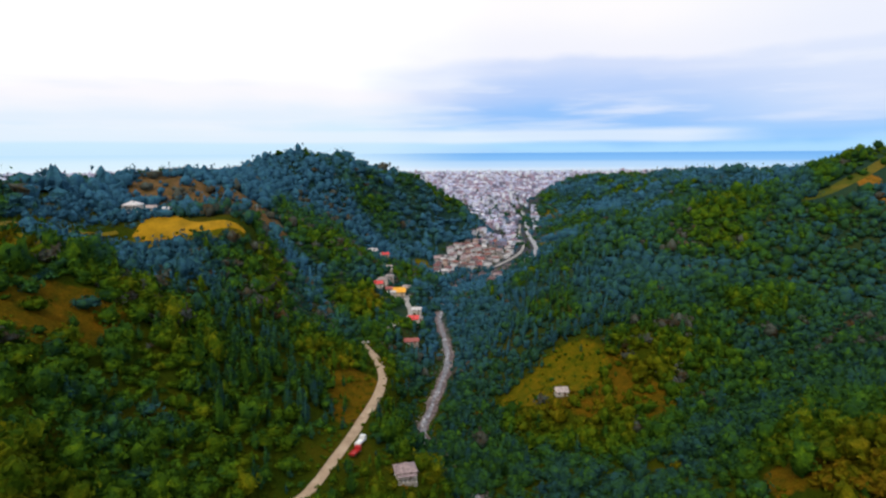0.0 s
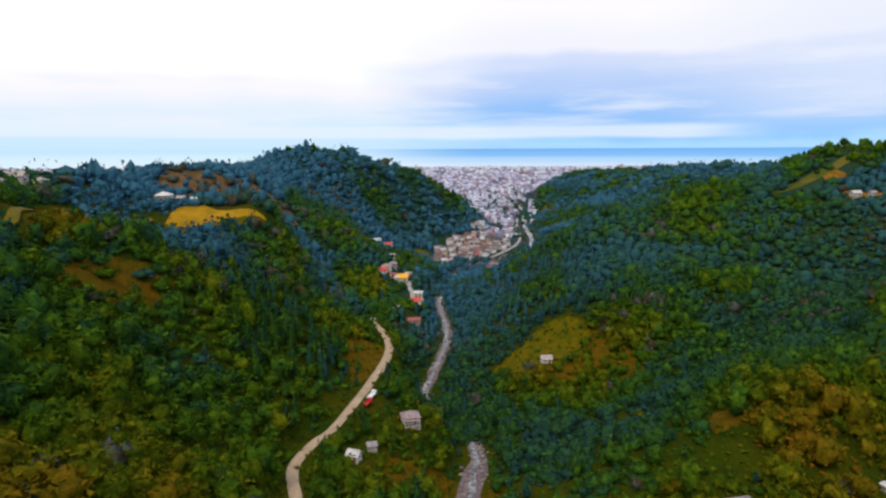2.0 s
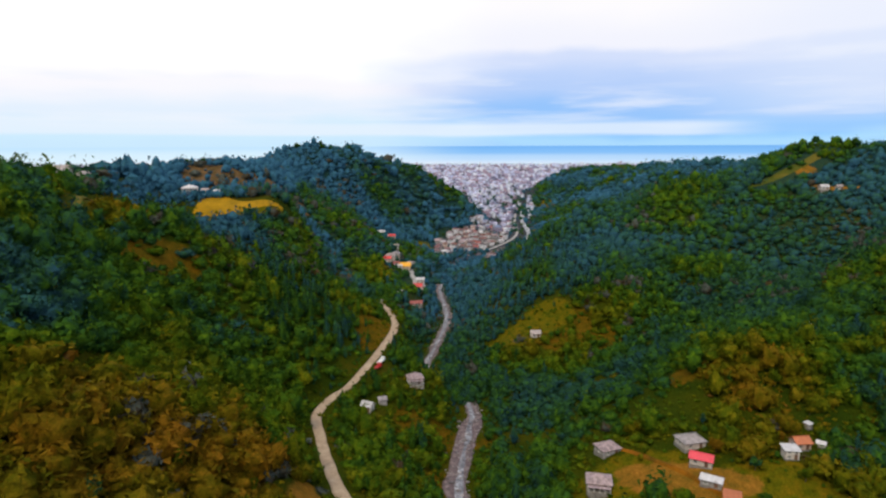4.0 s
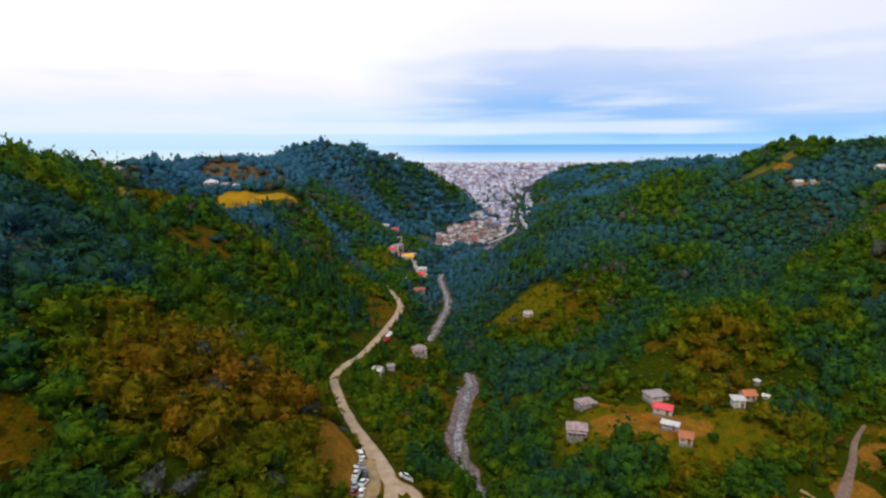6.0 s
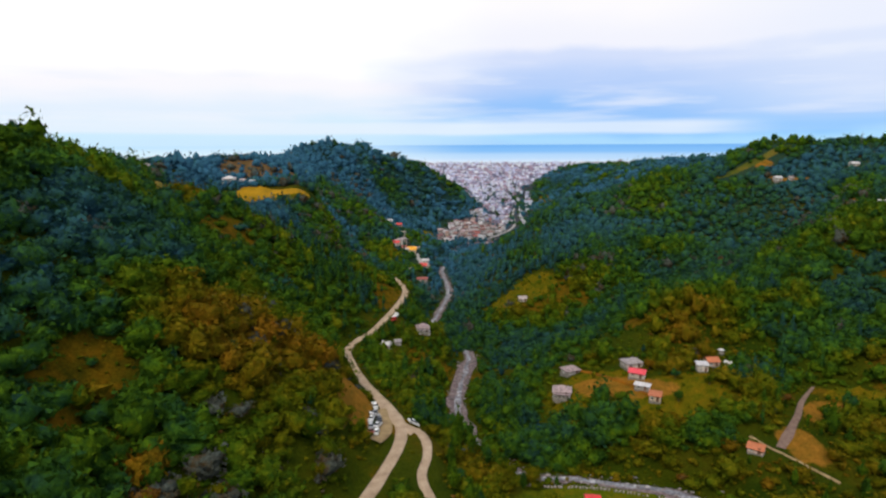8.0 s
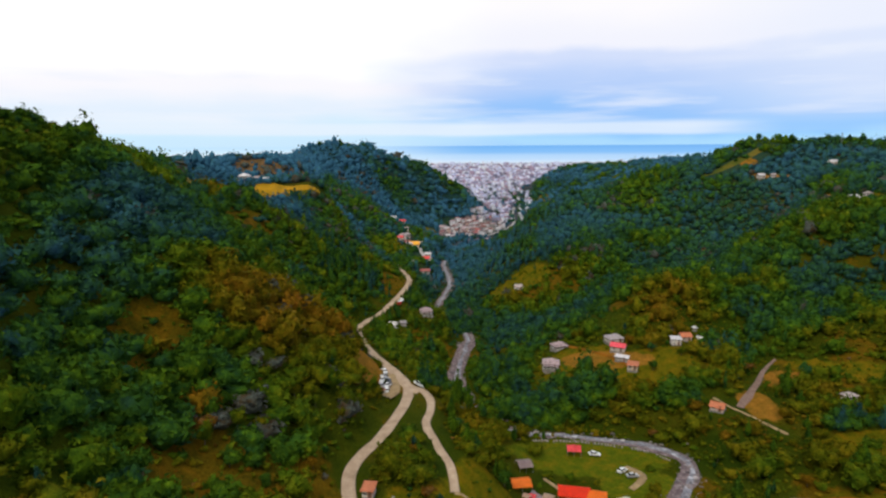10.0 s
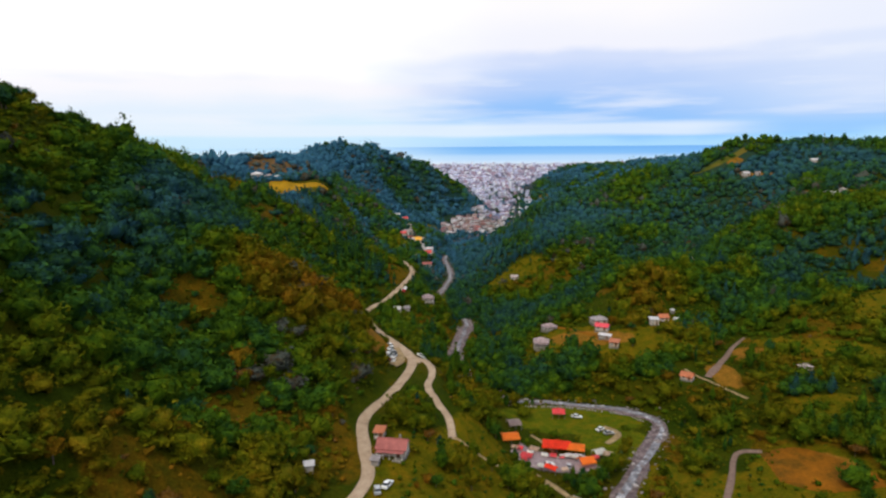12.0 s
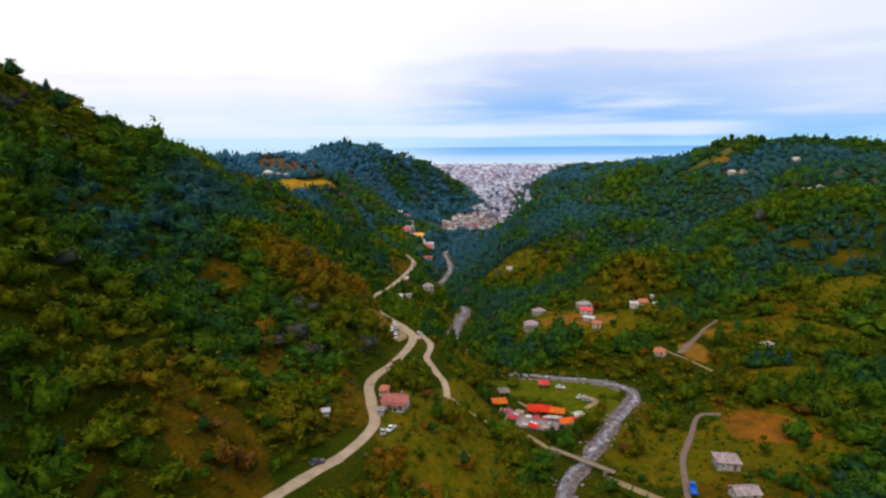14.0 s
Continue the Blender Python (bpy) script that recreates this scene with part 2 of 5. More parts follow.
def track_surface(name, stops, scale=0.6):
    m, nodes, links, bsdf = shader(name)
    co = nodes.new("ShaderNodeTexCoord").outputs["Object"]
    mid = node_noise(nodes, links, co, scale, 5, 0.65)
    fine = node_noise(nodes, links, co, scale * 9, 4, 0.7)
    c = node_ramp(nodes, links, mid, stops)
    c = node_mix(nodes, links, 1.0, c, node_ramp(nodes, links, fine, [(0.3, grey(0.75)), (0.7, grey(1.2))]), "MULTIPLY")
    links.new(c, bsdf.inputs["Base Color"])
    bsdf.inputs["Roughness"].default_value = 0.9
    bsdf.inputs["Specular IOR Level"].default_value = 0.12
    links.new(node_bump(nodes, links, fine, 0.4, 0.06), bsdf.inputs["Normal"])
    return m


def sea_surface(name):
    m, nodes, links, bsdf = shader(name)
    co = nodes.new("ShaderNodeTexCoord").outputs["Object"]
    swell = node_noise(nodes, links, co, 0.02, 4)
    c = node_ramp(nodes, links, swell, [(0.3, (0.30, 0.42, 0.52)), (0.7, (0.42, 0.52, 0.60))])
    links.new(c, bsdf.inputs["Base Color"])
    bsdf.inputs["Roughness"].default_value = 0.35
    links.new(node_bump(nodes, links, swell, 0.3, 1.0), bsdf.inputs["Normal"])
    return m


FOLIAGE = foliage("leaves")
GROUND = earth_cover("hill_ground")
ASPHALT = track_surface("worn_road", [(0.3, (0.28, 0.20, 0.135)), (0.5, (0.38, 0.275, 0.19)), (0.75, (0.48, 0.37, 0.265))], 0.25)
DIRT = track_surface("dirt_track", [(0.3, (0.20, 0.135, 0.075)), (0.5, (0.28, 0.195, 0.10)), (0.75, (0.40, 0.29, 0.16))], 0.4)
RUTS = track_surface("rutted_earth", [(0.3, (0.13, 0.085, 0.07)), (0.5, (0.19, 0.125, 0.10)), (0.75, (0.26, 0.175, 0.135))])
SHINGLE = track_surface("river_shingle", [(0.3, (0.070, 0.050, 0.056)), (0.5, (0.14, 0.102, 0.106)), (0.72, (0.29, 0.23, 0.225))], 0.45)
CROP = track_surface("ripe_crop", [(0.3, (0.19, 0.115, 0.004)), (0.5, (0.30, 0.165, 0.005)), (0.7, (0.40, 0.215, 0.008))], 0.12)
MEADOW = track_surface("yellowed_meadow", [(0.3, (0.075, 0.070, 0.004)), (0.5, (0.13, 0.098, 0.005)), (0.7, (0.20, 0.12, 0.008))], 0.12)
RIDGE_CROP = track_surface("young_crop", [(0.3, (0.032, 0.055, 0.006)), (0.5, (0.070, 0.078, 0.008)), (0.7, (0.14, 0.10, 0.014))], 0.1)
PALE_SHINGLE = track_surface("pale_shingle", [(0.3, (0.30, 0.30, 0.32)), (0.5, (0.44, 0.44, 0.46)), (0.72, (0.60, 0.60, 0.62))], 0.3)
CLAY = track_surface("orange_clay", [(0.34, (0.085, 0.046, 0.002)), (0.5, (0.19, 0.068, 0.002)), (0.68, (0.27, 0.095, 0.003))], 0.11)
YARD = track_surface("yard_gravel", [(0.3, (0.19, 0.145, 0.155)), (0.5, (0.27, 0.205, 0.215)), (0.75, (0.35, 0.28, 0.29))], 0.5)
WATER = track_surface("fast_water", [(0.36, (0.10, 0.10, 0.12)), (0.54, (0.24, 0.24, 0.27)), (0.72, (0.66, 0.66, 0.70))], 0.35)
SEA = sea_surface("pale_sea")
ROCKS = islands("river_rocks", [(0.0, (0.16, 0.135, 0.135)), (0.35, (0.24, 0.20, 0.20)), (0.6, (0.10, 0.085, 0.09)), (0.90, (0.40, 0.36, 0.36))], size=0.6)
BARK = plain("bark", (0.10, 0.075, 0.055), 0.9, vary=0.35, size=0.6)

# ---- the lie of the land: valley floor, crests and shelves, as lines of x, y, z ----
RIVER = [(30, -330, 20), (30, -180, 14), (32, -110, 12), (40, -52, 10), (52, -30, 9.5), (73, 6, 9), (85.5, 24, 8.6), (86.5, 35, 8.4),
         (74, 45, 8), (48, 53, 7.6), (27, 58, 7.4), (10, 85, 7), (4, 121, 6.6), (13, 183, 5.6), (0, 215, 5), (-11, 238, 4.5),
         (-6, 270, 4), (3, 345, 2), (-4, 450, 0), (15, 560, -2), (60, 640, -4), (90, 700, -6), (118, 760, -8), (135, 850, -10),
         (146, 1000, -13), (170, 1200, -16), (200, 1500, -18)]
ROAD = [(-70, -190, 42), (-54, -125, 38), (-37.6, -90, 36), (-26.6, -71.5, 35), (-21, -52, 34), (-24, -34, 33.5), (-27, -14, 33), (-20, 9, 32), (-15, 34, 31.4), (-16, 50, 31),
        (-22, 66, 30), (-31, 86, 28), (-39, 108, 25.5), (-44, 124, 24), (-48.5, 139, 24.5), (-45.5, 153, 25), (-39.5, 166, 25.5), (-30.5, 208, 27), (-26.8, 240, 28), (-32, 268, 28), (-42, 292, 28)]
CREST_WEST = [(-150, -330, 190), (-152, -150, 170), (-150, -60, 158), (-149, -18, 145), (-150, 20, 138), (-150, 64, 126.5), (-149, 80, 122.5), (-150, 100, 118), (-156, 130, 111),
              (-168, 156, 113), (-182, 200, 110), (-204, 250, 110), (-203, 292, 108), (-206, 340, 109), (-190, 365, 113), (-194, 395, 113), (-178, 430, 110), (-160, 475, 105), (-150, 510, 102), (-162, 560, 117), (-135, 565, 124), (-120, 582, 114),
              (-108, 608, 108), (-102, 640, 117), (-88, 664, 101), (-70, 720, 93), (-32, 805, 85), (15, 880, 50), (60, 950, 15)]
SLOPE_WEST = [(-62, -90, 62), (-92, -36, 76), (-60, 12, 62), (-80, -11, 61), (-88, 45, 81), (-122, 24, 104), (-70, 100, 56), (-111, 158, 80), (-85, 220, 60), (-80, 290, 52)]
SHELF_WEST = [(-146, 272, 82), (-120, 273, 82), (-96, 280, 80), (-100, 298, 88), (-124, 293, 91), (-148, 291, 92), (-158, 305, 93), (-172, 308, 95), (-168, 335, 98), (-160, 365, 103), (-152, 392, 105), (-125, 350, 86), (-105, 420, 78)]
FOOT_WEST = [(-50, 350, 26), (-45, 410, 26), (-48, 470, 30), (-57, 515, 36), (-35, 600, 18), (-15, 680, 8), (10, 780, 4), (55, 900, -6)]
VILLAGE = [(-22, 355, 18), (-26, 400, 20), (0, 520, 6), (20, 600, 4), (17, 700, 3), (50, 760, 0)]
SPUR_NORTH = [(640, 360, 130), (452, 392, 122), (395, 395, 121), (338, 412, 119), (304, 411, 121), (270, 404, 109), (250, 402, 100), (222, 395, 90), (183, 386, 89), (150, 392, 80), (122, 400, 74),
              (87, 420, 50), (50, 450, 22), (22, 476, 6)]
FACE_NORTH = [(281, 376, 97), (310, 380, 97), (225, 368, 80), (88, 270, 38), (66, 255, 23), (48, 238, 21), (140, 300, 58), (90, 330, 45), (40, 330, 20)]
HOLLOW = [(40, 190, 11), (80, 195, 20), (130, 215, 25), (180, 262, 36), (228, 310, 51), (262, 345, 73)]
SPUR_SOUTH = [(470, 300, 112), (380, 290, 98), (289, 266, 86), (220, 205, 68), (165, 158, 54), (120, 146, 49), (96, 124, 34)]
TERRACE = [(108, 93, 33), (78, 88, 25), (54, 111, 22), (104, 46, 19), (142, 79, 21), (151, 109, 27), (230, 159, 46), (210, 60, 32), (300, 90, 50)]
FLATS = [(47, 40, 8.5), (60, 20, 8.6), (45, 12, 8.8), (30, 12, 9.6), (37, -6, 9.6), (33, 26, 9.2), (27, 1, 10.5), (105, 5, 9.5), (92, -25, 9.8), (80, -55, 10.5),
         (128, 8, 14), (128, -6, 14), (140, -20, 16), (110, -50, 12), (160, 0, 19), (150, -90, 18)]
KNOLL = [(-16, -40, 34), (-8, -60, 32), (8, -62, 24), (-7, 18, 31), (-2, 3, 30), (2, -22, 27), (22, -40, 16), (13, 0, 21), (20, -18, 17), (10, 35, 19), (-6.5, 34, 30.5),
         (0, 60, 24), (-10, 95, 20)]
BANK = [(-12, 174, 24), (-6, 176, 21), (-28, 143, 23), (-20, 215, 21), (-20, 270, 18)]
CREST_EAST_FAR = [(560, 480, 104), (480, 560, 98), (445, 760, 92), (432, 946, 92), (418, 1100, 79), (400, 1250, 70), (372, 1380, 65), (340, 1480, 68), (312, 1520, 56), (270, 1550, 24), (230, 1580, -8)]
FOOT_EAST = [(60, 530, 6), (130, 600, 3), (175, 720, -2), (200, 850, -6), (215, 1000, -9), (225, 1200, -11), (262, 690, 30), (285, 850, 26), (292, 1000, 24), (300, 1200, 12), (262, 1330, 24), (228, 1420, 16), (192, 1375, 3)]
COAST = [(0, 1300, -16), (100, 1400, -18), (-60, 1500, -18), (60, 1600, -19), (200, 1680, -19), (400, 1700, -10), (-200, 1400, -17)]
CREST_SOUTH = [(640, 0, 130), (420, -60, 105), (330, -160, 110), (300, -330, 130)]
OUTER = [(-330, 0, 70), (-340, 250, 55), (-330, 500, 40), (-260, 760, 20), (-150, 950, -6), (-420, -250, 120), (800, 800, 62), (600, 1000, 60), (750, 1200, 20), (850, 300, 105)]
BRANCH = [(-15.5, 46, 31), (-10, 45, 30.8), (-6.5, 38, 30.5), (-6, 28, 30.5), (-7, 16, 31), (-3, 4, 30), (1, -7, 29), (2, -18, 28)]
VILLAGE_ROAD = [(-42, 292, 28), (-36, 330, 24), (-24, 370, 19), (-23, 392, 18.5), (-28, 430, 18), (-20, 480, 14), (0, 540, 7), (25, 600, 3), (55, 650, -2), (86, 722, -4),
                (105, 785, -6), (118, 860, -8), (128, 980, -10), (150, 1150, -14)]
FLAT_TRACK = [(70, -95, 12), (77, -60, 10.6), (82, -42, 10.2), (87, -28, 9.8), (96, -12, 9.6), (103, 1, 9.7), (108, 6, 9.9), (115, 5, 10.5)]
BRIDGE_TRACK = [(30, -14, 13), (36, -20, 12), (41, -27, 12), (49, -34, 12.2), (57, -41, 12), (66, -50, 11.2), (76, -62, 10.8)]
TERRACE_TRACK = [(108, 60, 20.5), (115, 50, 19), (125, 36, 17)]
HILL_TRACK = [(116, 54, 19), (121, 60, 20), (129, 69, 21), (143, 87, 22), (153, 97, 23)]
CREST_TRACK = [(-138, 150, 100), (-150, 172, 100), (-160, 195, 99), (-168, 225, 98), (-171, 250, 95), (-168, 268, 92), (-158, 282, 90)]
YARD_TRACK = [(60, 117, 23), (68, 108, 24), (76, 97, 24.5), (84, 82, 23)]
PLAIN = -19.0


def along(line, step):
    """Points every few metres along a line."""
    line = np.asarray(line, float)
    out = [line[:1]]
    for a, b in zip(line[:-1], line[1:]):
        k = max(1, int(round(np.linalg.norm(b[:2] - a[:2]) / step)))
        out.append(a + (b - a) * (np.arange(1, k + 1) / k)[:, None])
    return np.vstack(out)


def lattice(ix, iy, seed):
    h = (ix.astype(np.int64) * 374761393 + iy.astype(np.int64) * 668265263 + seed * 982451653) & 0x7FFFFFFF
    h = ((h ^ (h >> 13)) * 1274126177) & 0x7FFFFFFF
    return ((h ^ (h >> 16)) & 0xFFFF) / 65535.0


def wave(x, y, size, seed=0):
    """Smooth value noise from -1 to 1."""
    u, v = np.asarray(x, float) / size, np.asarray(y, float) / size
    iu, iv = np.floor(u), np.floor(v)
    fu, fv = u - iu, v - iv
    fu, fv = fu * fu * (3 - 2 * fu), fv * fv * (3 - 2 * fv)
    a, b = lattice(iu, iv, seed), lattice(iu + 1, iv, seed)
    c, d = lattice(iu, iv + 1, seed), lattice(iu + 1, iv + 1, seed)
    return 2 * ((a + (b - a) * fu) * (1 - fv) + (c + (d - c) * fu) * fv) - 1


def step(a, b, v):
    k = np.clip((v - a) / (b - a), 0, 1)
    return k * k * (3 - 2 * k)


LAND = np.vstack([along(l, 30) for l in (RIVER, ROAD, CREST_WEST, SPUR_NORTH, HOLLOW, SPUR_SOUTH, CREST_EAST_FAR, CREST_SOUTH)]
                 + [np.asarray(l, float) for l in (SLOPE_WEST, SHELF_WEST, FOOT_WEST, VILLAGE, FACE_NORTH, TERRACE, FLATS, KNOLL, BANK, FOOT_EAST, COAST, OUTER)])


def bending():
    """Weights of a sheet bent through the lines of the land."""
    n = len(LAND)
    r = np.hypot(LAND[:, None, 0] - LAND[None, :, 0], LAND[:, None, 1] - LAND[None, :, 1])
    a = np.zeros((n + 1, n + 1))
    a[:n, :n] = -np.sqrt(r * r + 9.0) - 2.0 * np.eye(n)
    a[n, :n] = a[:n, n] = 1
    return np.linalg.solve(a, np.append(LAND[:, 2], 0.0))


BEND = bending()


def near_line(x, y, line, spacing=4.0):
    """Distance to a line, and the line's height there."""
    pts = along(line, spacing)
    best, height = np.full(x.shape, 1e9), np.zeros(x.shape)
    for px, py, pz in pts:
        d = np.hypot(x - px, y - py)
        k = d < best
        best[k], height[k] = d[k], pz
    return best, height


def land_base(x, y):
    x, y = np.asarray(x, float), np.asarray(y, float)
    shape = x.shape
    x, y = x.ravel(), y.ravel()
    z = np.full(x.shape, BEND[-1])
    for (px, py, _), w in zip(LAND, BEND[:-1]):
        z -= w * np.sqrt((x - px) ** 2 + (y - py) ** 2 + 9.0)
    # out to the coastal plain
    far = np.maximum(step(1580, 1800, y), np.maximum(step(700, 1100, -x), np.maximum(step(900, 1500, x), step(420, 900, -y) * 0)))
    z = z * (1 - far) + PLAIN * far
    rough = (1 - far) * step(6, 30, np.abs(z))
    steep = step(14, 45, z)
    flank = steep * (1 - step(84, 104, z)) * step(60, 180, y)
    z += rough * 7.5 * flank * wave(x + 0.4 * y, y, 88, 5)
    z += rough * ((1.6 + 2.6 * steep) * wave(x, y, 52, 1) + (0.5 + 1.2 * steep) * wave(x, y, 21, 2))
    return z.reshape(shape)

BEDS = []  # line, half width, blend width: roads and stream beds cut into the slopes
for line, half, soft in ((RIVER, 5.0, 10.0), (ROAD, 2.6, 7.0), (BRANCH, 2.2, 5.0), (VILLAGE_ROAD, 2.6, 8.0), (FLAT_TRACK, 2.0, 5.0), (TERRACE_TRACK, 1.6, 4.0), (HILL_TRACK, 2.6, 5.0)):
    BEDS.append((line, half, soft))


def land(x, y):
    """Height of the ground."""
    x, y = np.asarray(x, float), np.asarray(y, float)
    z = land_base(x, y)
    for line, half, soft in BEDS:
        d, h = near_line(x, y, line)
        k = 1 - step(half, half + soft, d)
        z = z * (1 - k) + h * k
    return z


def spaced(lo, hi, fine, ends, grow=1.22):
    """Grid lines: even between lo and hi, ever wider out to the ends."""
    mid = list(np.arange(lo, hi + 0.1, fine))
    s, v, left = fine, lo, []
    while v > ends[0]:
        s *= grow
        v -= s
        left.append(v)
    s, v, right = fine, hi, []
    while v < ends[1]:
        s *= grow
        v += s
        right.append(v)
    return np.array(left[::-1] + mid + right)


GX = spaced(-300, 480, 4.0, (-20000, 20000))
GY = np.concatenate([spaced(-240, 960, 4.0, (-8000, 960), 1.1)[:-1], np.arange(962, 1640, 8.0), 1640 + 8.0 * np.cumsum(1.1 ** np.arange(1, 38)), [4450.0]])
GY = GY[(GY < 4440) | (GY == 4450.0)]
XX, YY = np.meshgrid(GX, GY)
ZZ = land(XX, YY)


def ground_at(x, y):
    """Height of the ground sheet itself at x, y."""
    x, y = np.asarray(x, float), np.asarray(y, float)
    i = np.clip(np.searchsorted(GX, x) - 1, 0, len(GX) - 2)
    j = np.clip(np.searchsorted(GY, y) - 1, 0, len(GY) - 2)
    u, v = (x - GX[i]) / (GX[i + 1] - GX[i]), (y - GY[j]) / (GY[j + 1] - GY[j])
    return (ZZ[j, i] * (1 - u) + ZZ[j, i + 1] * u) * (1 - v) + (ZZ[j + 1, i] * (1 - u) + ZZ[j + 1, i + 1] * u) * v

# ---- what grows and stands where: x, y, half length, half width, turn ----
LAWN = [(52, 36, 28, 14, 0), (66, 14, 14, 12, 0)]
GRASS = [(124, -10, 17, 15, -20), (-124, 281, 26, 8, 3), (0, -46, 20, 28, 0), (12, -15, 12, 16, 0), (80, -24, 20, 22, 0), (104, -22, 14, 14, 0), (126, -34, 20, 8, 0), (185, 68, 24, 9, -48), (225, 100, 20, 9, 30), (165, 88, 10, 6, -40), (150, 26, 18, 8, 0), (62, 100, 20, 12, 0), (42, 258, 15, 20, 0),
         (60, 268, 16, 22, 0), (90, 84, 22, 14, 0), (235, 108, 22, 14, 30), (308, 262, 16, 8, 30), (175, 900, 26, 130, -6), (-26, 585, 12, 28, -15), (228, 1240, 26, 44, 0)]
EARTH = [(74, 96, 21, 7, -25), (146, 78, 12, 6, 40), (124, 55, 7, 11, 0), (281, 390, 7, 7, 0), (292, 366, 17, 4, -18), (-32, 56, 6, 20, 10), (125, -11, 12, 10, -25),
         (155, 176, 10, 5, 0),  (290, 285, 10, 6, 40)]
CROPS = [(-124, 291, 26, 8, 3), (270, 396, 31, 5, 13)]
HEATH = [(-164, 358, 24, 34, 12), (-128, 385, 22, 24, 0)]
COOL = [(48, 76, 26, 14, 10), (98, 64, 18, 8, 0), (150, 35, 12, 9, 0), (180, 20, 14, 8, 0), (172, 128, 34, 14, -12), (156, 160, 16, 10, 0), (128, 100, 12, 10, 0), (205, 150, 26, 12, 10), (150, 215, 50, 18, 25), (240, 335, 40, 22, 30), (-110, 60, 22, 30, 0)]
OLIVE = [(-95, 440, 30, 60, 0), (-38, 520, 16, 40, 0), (-60, 375, 16, 40, 0), (-140, 170, 14, 20, 0), (40, 45, 40, 30, 0)]
RUST = [(-84, -8, 9, 15, 20), (-54, -92, 12, 12, 0), (-62, -40, 10, 18, 0), (66, 250, 20, 26, 0), (102, 152, 12, 8, 0), (170, 76, 26, 9, -45), (232, 108, 22, 10, 20), (135, -10, 24, 14, -30),
        (-36, 225, 9, 22, 0), (-112, 160, 12, 24, -20)]
VILLAGE_EDGE = [(-30, 410, 17, 44, 0)]
TOWN = [(45, 690, 42, 110, -8), (104, 850, 34, 110, -10), (120, 1020, 50, 150, -6), (70, 1480, 170, 300, -8), (160, 3150, 2200, 1500, 0)]


def inside(x, y, patches):
    """1 within the patches, falling to 0 over their rim."""
    best = np.zeros(np.shape(x))
    for px, py, a, b, turn in patches:
        c, s = math.cos(radians(turn)), math.sin(radians(turn))
        u, v = ((x - px) * c + (y - py) * s) / a, (-(x - px) * s + (y - py) * c) / b
        best = np.maximum(best, 1 - step(0.75, 1.35, np.hypot(u, v)))
    return best

def bracken(x, y):
    """Dead brown fern and dry scrub: 1 where it covers the ground."""
    near = 1 - step(230, 340, y)
    loose = step(0.30, 0.75, 0.65 * wave(x, y, 44, 83) + 0.5 * wave(x, y, 17, 84)) * near * step(-160, -120, x) * (1 - 0.75 * step(75, 110, -x))
    return np.maximum(0.9 * loose, inside(x, y, RUST))


def wooded(x, y):
    """How closely the trees stand, 0 to 1: thick on the northern hills, in clumps with open scrub between on the near slopes."""
    clumps = 0.65 * wave(x, y, 24, 81) + 0.45 * wave(x, y, 10, 82)
    terrace = step(5, 35, x) * (1 - step(130, 215, y))
    near = 1 - step(180, 330, y)
    d = 1.0 - near * (0.12 - 0.35 * np.minimum(clumps, 0.3) + terrace * (0.28 - 0.6 * clumps))
    d = d * (1 - 0.72 * bracken(x, y))
    return np.clip(np.maximum(d, inside(x, y, COOL) * 0.95), 0.06, 1.0)


# ---- ground, water and roads ----
def mesh_object(name, verts, faces, material, smooth=False):
    me = bpy.data.meshes.new(name)
    verts = np.asarray(verts, np.float32)
    faces = np.asarray(faces, np.int32)
    n, k = faces.shape
    me.vertices.add(len(verts))
    me.vertices.foreach_set("co", verts.ravel())
    me.loops.add(n * k)
    me.loops.foreach_set("vertex_index", faces.ravel())
    me.polygons.add(n)
    me.polygons.foreach_set("loop_start", np.arange(0, n * k, k, dtype=np.int32))
    me.polygons.foreach_set("use_smooth", np.full(n, smooth))
    me.update(calc_edges=True)
    me.validate()
    me.materials.append(material)
    return new(name, me)


def grid_faces(rows, cols):
    i = np.arange(rows * cols).reshape(rows, cols)
    return np.stack([i[:-1, :-1], i[:-1, 1:], i[1:, 1:], i[1:, :-1]], -1).reshape(-1, 4)


def point_value(ob, name, values):
    a = ob.data.attributes.new(name, "FLOAT", "POINT")
    a.data.foreach_set("value", np.asarray(values, np.float32).ravel())


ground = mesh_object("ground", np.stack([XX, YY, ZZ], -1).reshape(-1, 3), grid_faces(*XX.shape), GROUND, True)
tagged(ground, "wooded hills and valley floor with grass and ochre earth clearings", "ground", kind="structure")
for title, patches in (("grass", GRASS), ("earth", EARTH), ("heath", HEATH), ("lawn", LAWN), ("town", TOWN)):
    point_value(ground, title, inside(XX, YY, patches))
point_value(ground, "bracken", bracken(XX, YY))

# weight of the painted haze, rising with distance north
point_value(ground, "haze_tint", step(260, 460, YY) * 0.9)

SX, SY = np.meshgrid(np.linspace(-20000, 20000, 9), [4440, 4700, 5200, 8000, 15000, 30000])
water = mesh_object("water", np.stack([SX, SY, np.full(SX.shape, PLAIN - 0.5)], -1).reshape(-1, 3), grid_faces(*SX.shape), SEA)
tagged(water, "pale calm sea beyond the coastal town", "sea", kind="structure")


